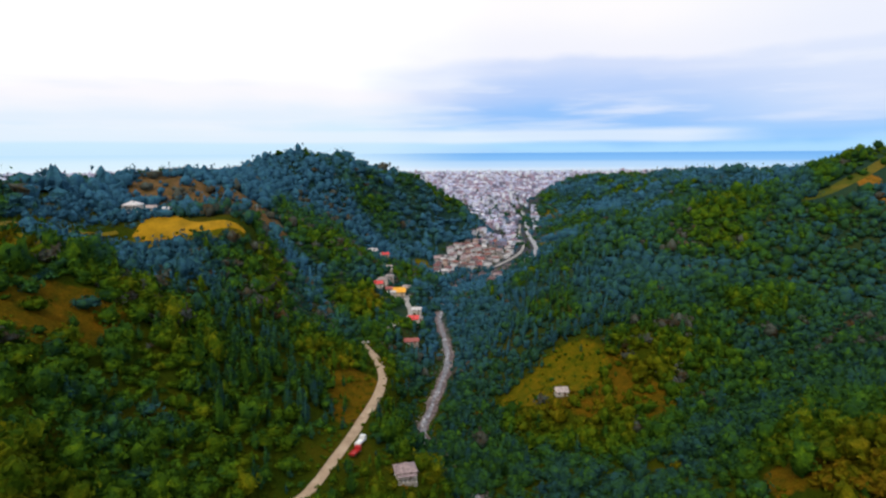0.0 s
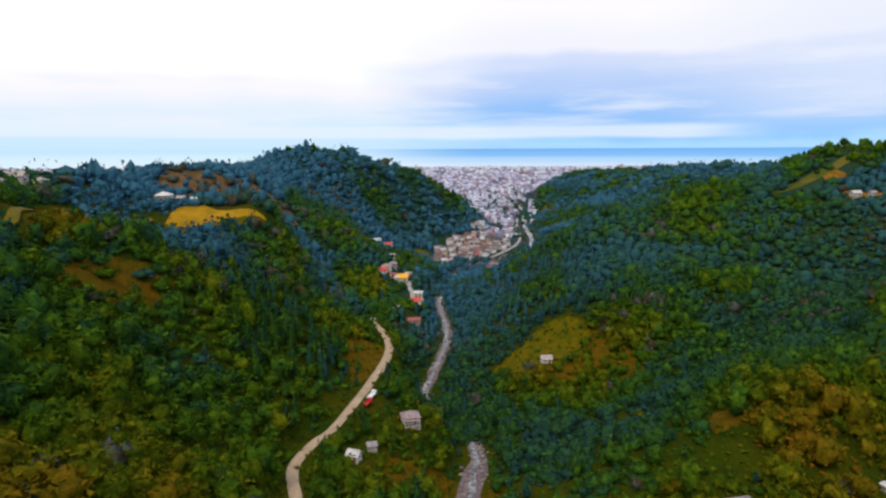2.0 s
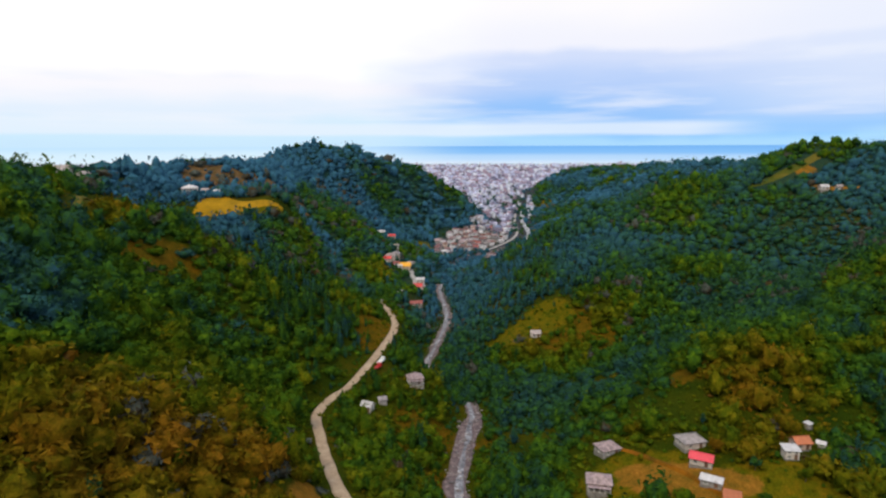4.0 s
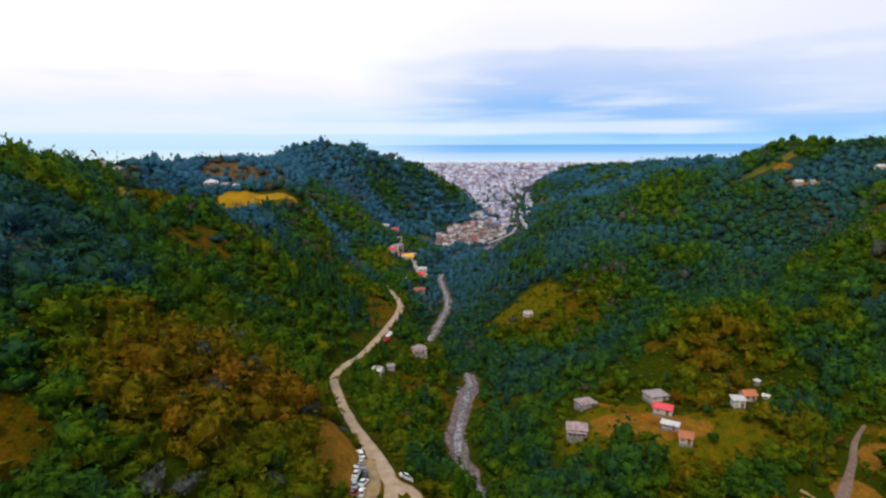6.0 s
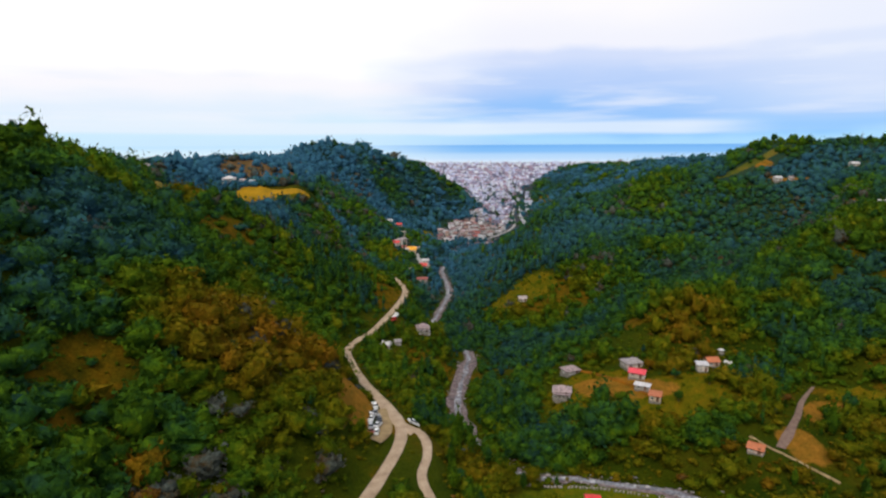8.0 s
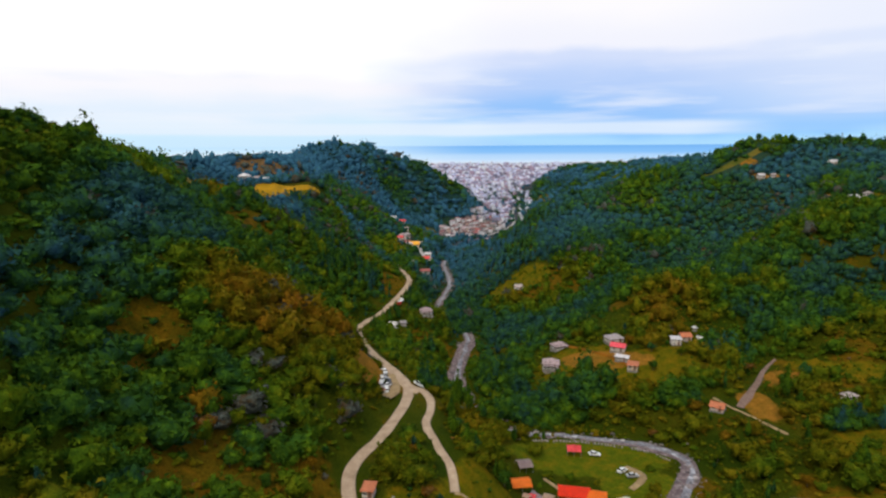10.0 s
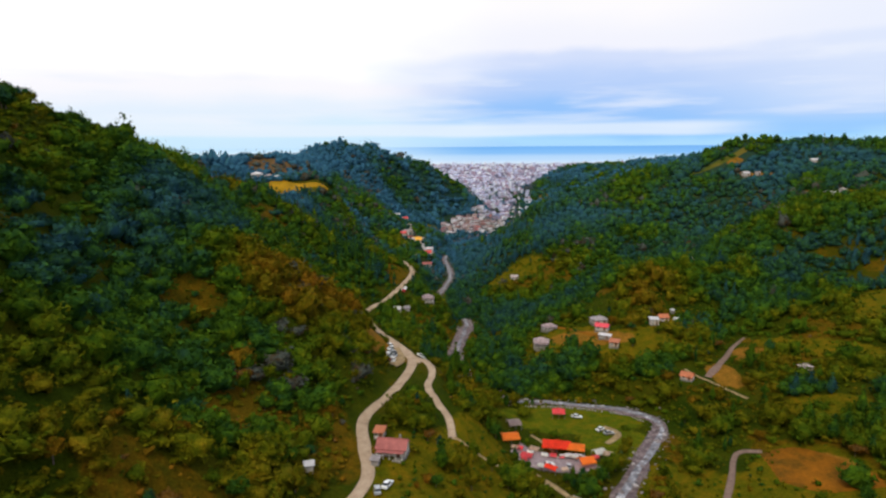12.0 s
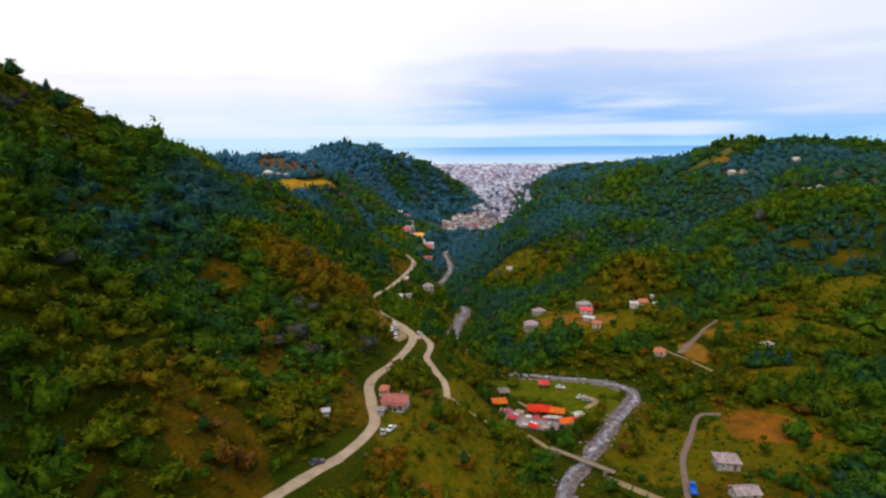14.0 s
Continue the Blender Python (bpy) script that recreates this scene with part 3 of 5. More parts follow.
def smooth_line(line, spacing):
    """A curve through the points of a line, evenly divided (Catmull-Rom)."""
    p = np.asarray(line, float)
    p = np.vstack([2 * p[0] - p[1], p, 2 * p[-1] - p[-2]])
    out = []
    for a, b, c, d in zip(p[:-3], p[1:-2], p[2:-1], p[3:]):
        n = max(2, int(np.linalg.norm(c - b) / spacing))
        t = (np.arange(n) / n)[:, None]
        out.append(0.5 * (2 * b + (c - a) * t + (2 * a - 5 * b + 4 * c - d) * t ** 2 + (3 * b - a - 3 * c + d) * t ** 3))
    return np.vstack(out + [p[-2:-1]])


def ribbon(name, line, half, material, label, category, lift=0.22, rag=0.0, thick=0.5, cross=5, seed=3):
    """A strip laid on the ground along a line, with shoulders that reach down into it."""
    c = smooth_line(line, 2.0)
    d = np.gradient(c[:, :2], axis=0)
    d /= np.linalg.norm(d, axis=1)[:, None] + 1e-9
    side = np.stack([d[:, 1], -d[:, 0]], 1)
    if isinstance(half, tuple):
        half = np.linspace(*half, len(c))
    widths = half * (1 + rag * wave(np.arange(len(c)) * 2.0, 0 * c[:, 0], 9.0, seed)), half * (1 + rag * wave(np.arange(len(c)) * 2.0, 0 * c[:, 0], 9.0, seed + 5))
    rows = []
    u = np.linspace(-1, 1, cross)
    for k in u:
        w = widths[0] if k < 0 else widths[1]
        xy = c[:, :2] + side * (k * w)[:, None]
        rows.append(np.column_stack([xy, ground_at(xy[:, 0], xy[:, 1]) + lift]))
    top = np.stack(rows, 1)
    mean = top[:, :, 2].max(axis=1, keepdims=True)
    top[:, :, 2] = 0.5 * top[:, :, 2] + 0.5 * mean
    edge_l, edge_r = top[:, :1].copy(), top[:, -1:].copy()
    edge_l[:, :, 2] -= thick
    edge_r[:, :, 2] -= thick
    edge_l[:, :, :2] -= (side * 0.5)[:, None, :]
    edge_r[:, :, :2] += (side * 0.5)[:, None, :]
    v = np.concatenate([edge_l, top, edge_r], 1)
    ob = mesh_object(name, v.reshape(-1, 3), grid_faces(v.shape[0], v.shape[1]), material, True)
    return tagged(ob, label, category, kind="structure")


ribbon("road", ROAD, 1.65, ASPHALT, "pale worn country road along the hillside", "road", rag=0.08)
ribbon("branch_road", BRANCH, (1.35, 1.0), ASPHALT, "narrow pale side road dropping from the junction", "road", rag=0.18)
ribbon("road_junction", [(-26, 70, 29.6), (-20, 58, 30.4), (-15, 48, 31), (-10, 44, 30.8)], (0.8, 2.4), ASPHALT, "wide pale road fork beside the lay-by", "road", lift=0.235, rag=0.1)
LANE = track_surface("village_lane", [(0.3, (0.26, 0.235, 0.225)), (0.5, (0.34, 0.315, 0.30)), (0.75, (0.44, 0.41, 0.39))], 0.25)
ribbon("village_road", VILLAGE_ROAD, 1.7, LANE, "pale road through the valley village", "road", rag=0.12)
ribbon("flat_track", FLAT_TRACK, 0.85, RUTS, "grey-brown dirt track over the river flats", "track", rag=0.2)
ribbon("terrace_track", TERRACE_TRACK, 0.45, DIRT, "pale dirt track across the terrace", "track", rag=0.2)
ribbon("hill_track", HILL_TRACK, (1.6, 0.35), RUTS, "wide rutted dirt track climbing the slope", "track", rag=0.3)
ribbon("yard_track", YARD_TRACK, 0.7, CLAY, "narrow orange earth path between the hillside houses", "track", rag=0.25)
for reach, half in ((RIVER[1:9], 2.9), (RIVER[8:12], 1.8), (RIVER[11:16], 3.6), (RIVER[15:21], 2.5), (RIVER[20:22], 4.0), (RIVER[21:], 3.3)):
    ribbon("riverbed", reach, half, PALE_SHINGLE if half == 3.3 else SHINGLE, "grey shingle bed of a shallow mountain river", "river bed", rag=0.15 if half == 3.3 else 0.4)
STREAM = [(x + 1.2 * math.sin(k * 1.9), y, z) for k, (x, y, z) in enumerate(RIVER[1:])]
ribbon("river_water", STREAM, 1.1, WATER, "shallow fast river water, white over stones", "river", lift=0.34, rag=0.6, seed=8)
PLAZA = [(25, 5, 10), (32, 1, 9.6), (39, -2, 9.2), (46, -2, 8.9), (52, 1, 8.7)]
ribbon("market_yard", PLAZA, 6.0, YARD, "grey gravel yard between the market tents", "yard", rag=0.35)
ribbon("junction_apron", [(-22, 33, 32), (-21, 42, 31.5), (-21, 51, 30.6), (-24, 60, 30)], 2.1, DIRT, "bare dirt lay-by beside the road junction", "lay-by", rag=0.5, lift=0.14)
ribbon("flats_path", [(61, 14, 8.7), (65, 18, 8.6), (68, 24, 8.6), (64, 30, 8.5)], 1.1, DIRT, "worn dirt path on the lawn", "path", rag=0.3)



def field(name, low, high, material, label, lift=0.25):
    """A tilled field laid on the slope between a lower and an upper edge."""
    a, b = smooth_line([(x, y, 0) for x, y in low], 3.0), smooth_line([(x, y, 0) for x, y in high], 3.0)
    n = 30
    pick = lambda c: np.stack([np.interp(np.linspace(0, 1, n), np.linspace(0, 1, len(c)), c[:, k]) for k in (0, 1)], -1)
    a, b = pick(a), pick(b)
    k = np.linspace(0, 1, 14)[:, None, None]
    p = a[None] * (1 - k) + b[None] * k
    z = ground_at(p[..., 0], p[..., 1]) + lift + 0.12 * (np.arange(14)[:, None] % 2)
    rim = np.ones(z.shape, bool)
    rim[1:-1, 1:-1] = False
    z = np.where(rim, z - 0.7, z)
    v = np.concatenate([p, z[..., None]], -1)
    return tagged(mesh_object(name, v.reshape(-1, 3), grid_faces(14, n), material, True), label, "field", kind="structure")


field("crop_field", [(-152, 281), (-135, 278), (-115, 279), (-97, 287)], [(-151, 300), (-140, 304), (-120, 290), (-97, 289)], CROP, "golden yellow crop field on the hill shoulder")
field("ploughed_field", [(110, -16), (118, -25), (129, -26), (138, -26)], [(113, 5), (124, 5), (132, -2), (140, -21)], CLAY, "bare orange clay field on the river flats")
field("crop_field_ridge", [(234, 392), (252, 391), (272, 391), (298, 398)], [(240, 398), (258, 398), (279, 400), (306, 407)], RIDGE_CROP, "yellow-green crop field below the ridge")
ribbon("crest_track", CREST_TRACK, 1.5, MEADOW, "yellowed grassy track along the hill crest", "track", rag=0.3)


def boulders():
    """Pale stones strewn along the river."""
    r = np.random.default_rng(3)
    bm = bmesh.new()
    bmesh.ops.create_icosphere(bm, subdivisions=1, radius=1)
    sv = np.array([p.co[:] for p in bm.verts])
    sf = np.array([[q.index for q in p.verts] for p in bm.faces])
    bm.free()
    c = smooth_line(RIVER[2:19], 1.0)
    n = 2600
    k = r.integers(0, len(c), n)
    off = r.normal(0, 2.3, (n, 2))
    x, y = c[k, 0] + off[:, 0], c[k, 1] + off[:, 1]
    size = np.clip(r.lognormal(-1.25, 0.5, n), 0.12, 1.1)
    z = ground_at(x, y) + 0.2 + size * 0.15
    rough = sv[None] * r.uniform(0.7, 1.2, (n, len(sv), 1)) * size[:, None, None] * np.array([1.2, 0.9, 0.7])
    v = rough + np.stack([x, y, z], -1)[:, None, :]
    f = sf[None] + (np.arange(n) * len(sv))[:, None, None]
    ob = mesh_object("river_stones", v.reshape(-1, 3), f.reshape(-1, 3), ROCKS)
    tagged(ob, "pale and grey boulders strewn along the river bed", "stones", kind="stuff")


boulders()

# ---- builders ----
def part(name, bm, material, parent, label=""):
    """One mesh object under a thing or under a part; also closes the bmesh."""
    me = bpy.data.meshes.new(name)
    bm.normal_update()
    bm.to_mesh(me)
    bm.free()
    me.materials.append(material)
    ob = new(name, me)
    ob.parent = parent
    return tagged(ob, label)


def thing(name, m, label, category, group=""):
    ob = new(name)
    ob.empty_display_size = 0.5
    ob.matrix_basis = m
    return tagged(ob, label, category, group)


def bm_box(x0, x1, y0, y1, z0, z1, bm=None, bevel=0.0):
    bm = bm or bmesh.new()
    r = bmesh.ops.create_cube(bm, size=1, matrix=Matrix.Translation(((x0 + x1) / 2, (y0 + y1) / 2, (z0 + z1) / 2)) @ Matrix.Diagonal((x1 - x0, y1 - y0, z1 - z0, 1)))
    if bevel:
        edges = list({e for v in r["verts"] for e in v.link_edges})
        bmesh.ops.bevel(bm, geom=edges, offset=bevel, segments=1, affect="EDGES")
    return bm


def bm_tube(a, b, r0, r1, bm=None, sides=7):
    bm = bm or bmesh.new()
    a, b = Vector(a), Vector(b)
    turn = (b - a).to_track_quat("Z", "Y").to_matrix().to_4x4()
    bmesh.ops.create_cone(bm, cap_ends=True, segments=sides, radius1=r0, radius2=r1, depth=(b - a).length, matrix=Matrix.Translation((a + b) / 2) @ turn)
    return bm


def bm_faces(verts, faces):
    bm = bmesh.new()
    vs = [bm.verts.new(v) for v in verts]
    for f in faces:
        bm.faces.new([vs[i] for i in f])
    return bm


def bm_gable(l, w, z, rise, over, thick=0.18):
    """A gabled roof along x, as two thick slopes."""
    a, b = l / 2 + over, w / 2 + over
    drop = rise * over / (w / 2)
    top = [(-a, -b, z - drop), (a, -b, z - drop), (a, 0, z + rise), (-a, 0, z + rise), (-a, b, z - drop), (a, b, z - drop)]
    v = [(x, y, h + thick) for x, y, h in top] + top
    f = [(0, 1, 2, 3), (3, 2, 5, 4), (7, 6, 9, 8), (8, 9, 10, 11), (6, 7, 1, 0), (10, 4, 5, 11), (6, 0, 3, 9), (9, 3, 4, 10), (1, 7, 8, 2), (2, 8, 11, 5)]
    return bm_faces(v, f)


def bm_hip(l, w, z, rise, over, thick=0.18):
    a, b = l / 2 + over, w / 2 + over
    k = max(0.05, a - b)
    low = [(-a, -b, z), (a, -b, z), (a, b, z), (-a, b, z)]
    v = low + [(x, y, h + thick) for x, y, h in low] + [(-k, 0, z + rise + thick), (k, 0, z + rise + thick)]
    f = [(3, 2, 1, 0), (0, 1, 5, 4), (1, 2, 6, 5), (2, 3, 7, 6), (3, 0, 4, 7), (4, 5, 9, 8), (6, 7, 8, 9), (5, 6, 9), (7, 4, 8)]
    return bm_faces(v, f)


def bm_shed(l, w, z, rise, over, thick=0.14):
    a, b = l / 2 + over, w / 2 + over
    low = [(-a, -b, z), (a, -b, z), (a, b, z + rise), (-a, b, z + rise)]
    v = low + [(x, y, h + thick) for x, y, h in low]
    return bm_faces(v, [(3, 2, 1, 0), (4, 5, 6, 7), (0, 1, 5, 4), (1, 2, 6, 5), (2, 3, 7, 6), (3, 0, 4, 7)])


GLASS = plain("window_glass", (0.03, 0.035, 0.045), 0.12, vary=0.1)
FRAME_WHITE = plain("white_frame", (0.72, 0.70, 0.66), 0.6, vary=0.1)
DOOR_BROWN = plain("brown_door", (0.16, 0.08, 0.05), 0.6)
STONE_BASE = plain("stone_base", (0.25, 0.23, 0.21), 0.9, vary=0.35)
WALLS = {
    "white": plain("white_render", (0.58, 0.52, 0.47), 0.85, vary=0.14),
    "cream": plain("cream_render", (0.58, 0.46, 0.34), 0.85, vary=0.16),
    "pink": plain("pinkish_render", (0.62, 0.45, 0.38), 0.85, vary=0.16),
    "grey": plain("grey_blockwork", (0.36, 0.33, 0.32), 0.9, vary=0.25),
}
ROOFS = {
    "grey": plain("grey_sheet_roof", (0.30, 0.255, 0.25), 0.55, 0.2, vary=0.35, size=1.5),
    "pale": plain("pale_sheet_roof", (0.35, 0.285, 0.27), 0.6, 0.1, vary=0.45, size=1.3),
    "rosy": plain("rosy_patched_roof", (0.31, 0.225, 0.23), 0.7, 0.0, vary=0.5, size=1.1),
    "red": plain("red_sheet_roof", (0.62, 0.055, 0.05), 0.5, 0.1, vary=0.14),
    "rose": plain("rose_red_sheet_roof", (0.78, 0.075, 0.10), 0.45, 0.1, vary=0.10),
    "orange": plain("orange_tin_roof", (0.46, 0.14, 0.055), 0.55, 0.1, vary=0.2),
    "rust": plain("rusty_tile_roof", (0.20, 0.075, 0.06), 0.75, vary=0.3),
    "maroon": plain("maroon_tile_roof", (0.16, 0.075, 0.08), 0.8, vary=0.25),
    "dark": plain("dark_sheet_roof", (0.085, 0.07, 0.075), 0.7, vary=0.3),
    "yellow": plain("yellow_sheet_roof", (0.80, 0.38, 0.02), 0.5, 0.1, vary=0.1),
    "brown": plain("dull_red_tiles", (0.32, 0.095, 0.085), 0.8, vary=0.25),
    "white": plain("white_sheet_roof", (0.54, 0.51, 0.51), 0.5, 0.1, vary=0.2),
}


def put_window(parent, x, y, z, w, h, turn):
    """A window with frame, pane and sill, flat on a wall that faces along turn."""
    m = pose(x, y, z, 0, 0, turn)
    fr = bmesh.new()
    for x0, x1, z0, z1 in ((-w / 2, w / 2, -h / 2, -h / 2 + 0.1), (-w / 2, w / 2, h / 2 - 0.1, h / 2), (-w / 2, -w / 2 + 0.1, -h / 2 + 0.1, h / 2 - 0.1),
                           (w / 2 - 0.1, w / 2, -h / 2 + 0.1, h / 2 - 0.1), (-0.04, 0.04, -h / 2 + 0.1, h / 2 - 0.1)):
        bm_box(x0, x1, -0.09, 0.0, z0, z1, fr)
    bmesh.ops.transform(fr, matrix=m, verts=fr.verts)
    win = part("window", fr, FRAME_WHITE, parent)
    pane = bm_box(-w / 2 + 0.1, w / 2 - 0.1, -0.04, 0.0, -h / 2 + 0.1, h / 2 - 0.1)
    bmesh.ops.transform(pane, matrix=m, verts=pane.verts)
    part("pane", pane, GLASS, win, "dark glass pane")
    sill = bm_box(-w / 2 - 0.08, w / 2 + 0.08, -0.18, 0.0, -h / 2 - 0.1, -h / 2)
    bmesh.ops.transform(sill, matrix=m, verts=sill.verts)
    part("sill", sill, FRAME_WHITE, win)


STANDS = []


WALLS["village_white"] = plain("village_white_render", (0.74, 0.73, 0.78), 0.85, vary=0.16)


def house(x, y, turn, l, w, h, wall="white", roof="grey", kind="gable", rise=1.6, label="", category="house", storeys=1, porch=False, chimney=False, detail=2, group="", rows=True):
    """A house on the slope: base, walls, roof, door and windows."""
    if category != "villa" and not group:
        l, w, h, rise = 0.74 * l, 0.74 * w, 0.8 * h, 0.85 * rise
    c, s = math.cos(radians(turn)), math.sin(radians(turn))
    spots = [(x + c * a - s * b, y + s * a + c * b) for a in (-l / 2, 0, l / 2) for b in (-w / 2, 0, w / 2)]
    hs = [float(ground_at(*p)) for p in spots]
    z = sum(hs) / len(hs) + 0.15
    low = min(hs) - z - 0.3
    ob = thing("house" if category == "house" else category.replace(" ", "_"), pose(x, y, z, 0, 0, turn), label, category, group)
    STANDS.append((x, y, max(l, w) * 0.6 + (0.6 if group else 2.0)))
    part("base", bm_box(-l / 2 - 0.12, l / 2 + 0.12, -w / 2 - 0.12, w / 2 + 0.12, low, 0.25), STONE_BASE, ob)
    body = bm_box(-l / 2, l / 2, -w / 2, w / 2, 0.25, h)
    if kind == "gable":
        for sx in (-1, 1):
            v = [body.verts.new(p) for p in ((sx * l / 2, -w / 2, h), (sx * l / 2, w / 2, h), (sx * l / 2, 0, h + rise))]
            body.faces.new(v)
    part("wall", body, WALLS[wall], ob)
    if kind == "gable":
        rf = bm_gable(l, w, h, rise, 0.45)
    elif kind == "hip":
        rf = bm_hip(l, w, h, rise, 0.45)
    elif kind == "shed":
        rf = bm_shed(l, w, h + 0.02, rise, 0.45)
    else:
        rf = bm_box(-l / 2 - 0.25, l / 2 + 0.25, -w / 2 - 0.25, w / 2 + 0.25, h, h + 0.35)
    top = part("roof", rf, ROOFS[roof], ob)
    if kind in ("gable", "hip") and detail > 1:
        k = l / 2 + 0.45 if kind == "gable" else max(0.05, (l - w) / 2)
        part("ridge_cap", bm_box(-k, k, -0.14, 0.14, h + rise + 0.17, h + rise + 0.3), ROOFS[roof], top)
    if chimney:
        part("chimney", bm_box(l * 0.2, l * 0.2 + 0.6, w * 0.15, w * 0.15 + 0.6, h, h + rise + 0.9), STONE_BASE, ob)
    per = h / storeys
    if detail:
        for k in range(storeys):
            zc = 0.25 + per * (k + 0.5)
            n = max(2, int(l / 2.8)) if detail > 1 else 2
            for i in range(n):
                px = -l / 2 + l * (i + 0.5) / n
                if k == 0 and i == n // 2:
                    part("door", bm_box(px - 0.5, px + 0.5, -w / 2 - 0.07, -w / 2, 0.25, 2.3), DOOR_BROWN, ob)
                else:
                    put_window(ob, px, -w / 2, zc, 1.15, min(1.25, per * 0.5), 0)
            if detail > 1:
                put_window(ob, l / 2, 0, zc, 1.0, min(1.2, per * 0.5), 90)
                put_window(ob, -l / 2, 0, zc, 1.0, min(1.2, per * 0.5), -90)
    if porch:
        part("porch_roof", bm_shed(l * 0.96, 2.2, 0, 0.0, 0.0), ROOFS[roof], ob).matrix_basis = pose(0, -w / 2 - 1.1, h - 0.45, -8, 0, 0)
        for i in range(5):
            px = -l * 0.44 + l * 0.88 * i / 4
            part("porch_post", bm_tube((px, -w / 2 - 2.0, low), (px, -w / 2 - 2.0, h - 0.55), 0.11, 0.11), FRAME_WHITE, ob)
        part("porch_floor", bm_box(-l * 0.48, l * 0.48, -w / 2 - 2.2, -w / 2 - 0.13, low, 0.2), STONE_BASE, ob)
    return ob

# ---- houses of the near valley ----
house(-15.2, -37.5, -8, 11.2, 7.2, 3.4, "white", "brown", "gable", 1.9, "white roadside house with a dull red roof and porch", porch=True, chimney=True)
house(-20.2, -27.5, -8, 3.6, 4.6, 2.6, "pink", "orange", "shed", 0.5, "small pinkish annex with an orange tin roof", "outbuilding")
house(-19.5, -44.0, -8, 2.6, 2.6, 2.0, "grey", "grey", "shed", 0.4, "low grey shed beside the white house", "shed", detail=0)
house(56.0, 117.0, 20, 9.0, 7.4, 2.6, "grey", "rosy", "hip", 1.9, "pinkish-roofed hillside cottage with grey walls")
house(49.6, 103.0, -12, 10.0, 8.0, 2.4, "white", "rosy", "hip", 2.2, "white cottage with a pinkish hipped roof and porch", porch=True)
house(81.5, 111.0, 12, 10.2, 8.0, 2.8, "white", "grey", "hip", 1.9, "large white house with a grey hipped roof")
house(80.8, 100.8, -28, 8.6, 5.6, 3.0, "white", "rose", "gable", 1.3, "white house with a bright rose-red sheet roof")
house(79.8, 91.2, -32, 7.6, 3.4, 2.4, "grey", "white", "shed", 0.5, "long low shed with a white sheet roof", "shed")
house(82.5, 83.8, -24, 5.6, 5.0, 2.8, "cream", "orange", "shed", 0.8, "cream house with a rusty orange tin roof")
house(113.0, 103.5, 4, 6.4, 5.4, 3.0, "pink", "orange", "gable", 1.4, "pinkish house with an orange roof")
house(106.2, 97.2, -6, 5.4, 4.6, 3.6, "white", "white", "shed", 0.5, "white two-storey house with a white flat roof", storeys=2)
house(122.0, 114.0, 25, 2.4, 2.0, 2.0, "white", "white", "shed", 0.3, "small white hut on the terrace", "hut", detail=0)
house(120.8, 105.0, -35, 2.8, 1.8, 1.8, "white", "white", "gable", 0.6, "small white lean-to hut", "hut", detail=0)
house(105.6, 50.8, -38, 6.4, 5.4, 2.2, "pink", "orange", "gable", 1.4, "small house with an orange roof beside a dirt track")
house(98.5, -36.0, -8, 10.0, 9.0, 3.6, "grey", "rosy", "hip", 2.3, "stone house with a patched pale hipped roof")
house(95.5, -55.0, 4, 10.2, 7.0, 3.0, "white", "rosy", "gable", 1.4, "low house with a pale sheet roof")
house(159.5, 55.5, 18, 6.0, 5.0, 2.8, "white", "pale", "hip", 1.3, "pale house among the trees")
house(-12.8, 175.0, 14, 8.6, 7.0, 3.2, "white", "rosy", "hip", 2.2, "white river house with a pale rosy hipped roof", porch=True)
house(-29.8, 146.0, -20, 5.4, 4.6, 3.4, "white", "white", "gable", 1.3, "white roadside cottage with a white roof")
house(-25.0, 155.0, 15, 4.0, 3.2, 2.4, "grey", "grey", "shed", 0.5, "small grey shed near the road", "shed", detail=0)
house(50.4, 241.0, 4, 6.8, 5.2, 3.0, "white", "pale", "gable", 1.5, "lone white cottage in an ochre clearing")
house(152.8, 171.0, 10, 5.6, 3.6, 2.6, "cream", "pale", "shed", 0.6, "pale hut on the wooded spur", "hut", detail=1)
house(296.0, 264.0, 10, 10.0, 6.0, 3.4, "white", "white", "gable", 1.6, "white ridge-side house with a white roof")
house(309.0, 268.5, -8, 6.0, 5.0, 3.2, "white", "pale", "hip", 1.4, "small white house on the spur")
house(340.0, 360.0, 5, 9.0, 5.0, 3.0, "white", "white", "gable", 1.4, "white house high on the ridge")
house(281.0, 366.0, 4, 8.0, 5.4, 3.2, "white", "white", "gable", 1.5, "white house below the ridge field")
house(290.5, 363.0, 0, 5.0, 4.2, 2.8, "white", "pale", "gable", 1.2, "small white house below the ridge field")
house(-162.0, 307.0, 0, 8.0, 6.0, 4.2, "white", "white", "hip", 1.8, "large white villa above the yellow field", "villa", storeys=2, porch=True)
house(-153.0, 308.0, 8, 6.5, 5.0, 3.4, "white", "pale", "gable", 1.6, "white house beside the villa")
house(-145.0, 308.0, -5, 5.0, 3.6, 2.8, "white", "white", "gable", 1.1, "small white outbuilding above the field", "outbuilding", detail=1)
house(-208.0, 252.0, 12, 13.0, 9.0, 6.0, "grey", "pale", "gable", 2.6, "large grey house with a pale roof on the crest", storeys=2)
house(-198.0, 256.0, -10, 7.0, 6.0, 4.5, "grey", "pale", "hip", 1.6, "small grey house beside the crest house")
house(-196.0, 222.0, 20, 11.0, 8.0, 6.0, "pink", "rosy", "hip", 2.2, "pinkish two-storey house on the wooded crest", storeys=2)
house(-190.0, 207.0, 5, 12.0, 8.0, 5.0, "grey", "rosy", "gable", 2.2, "long grey house with a rosy roof on the crest")

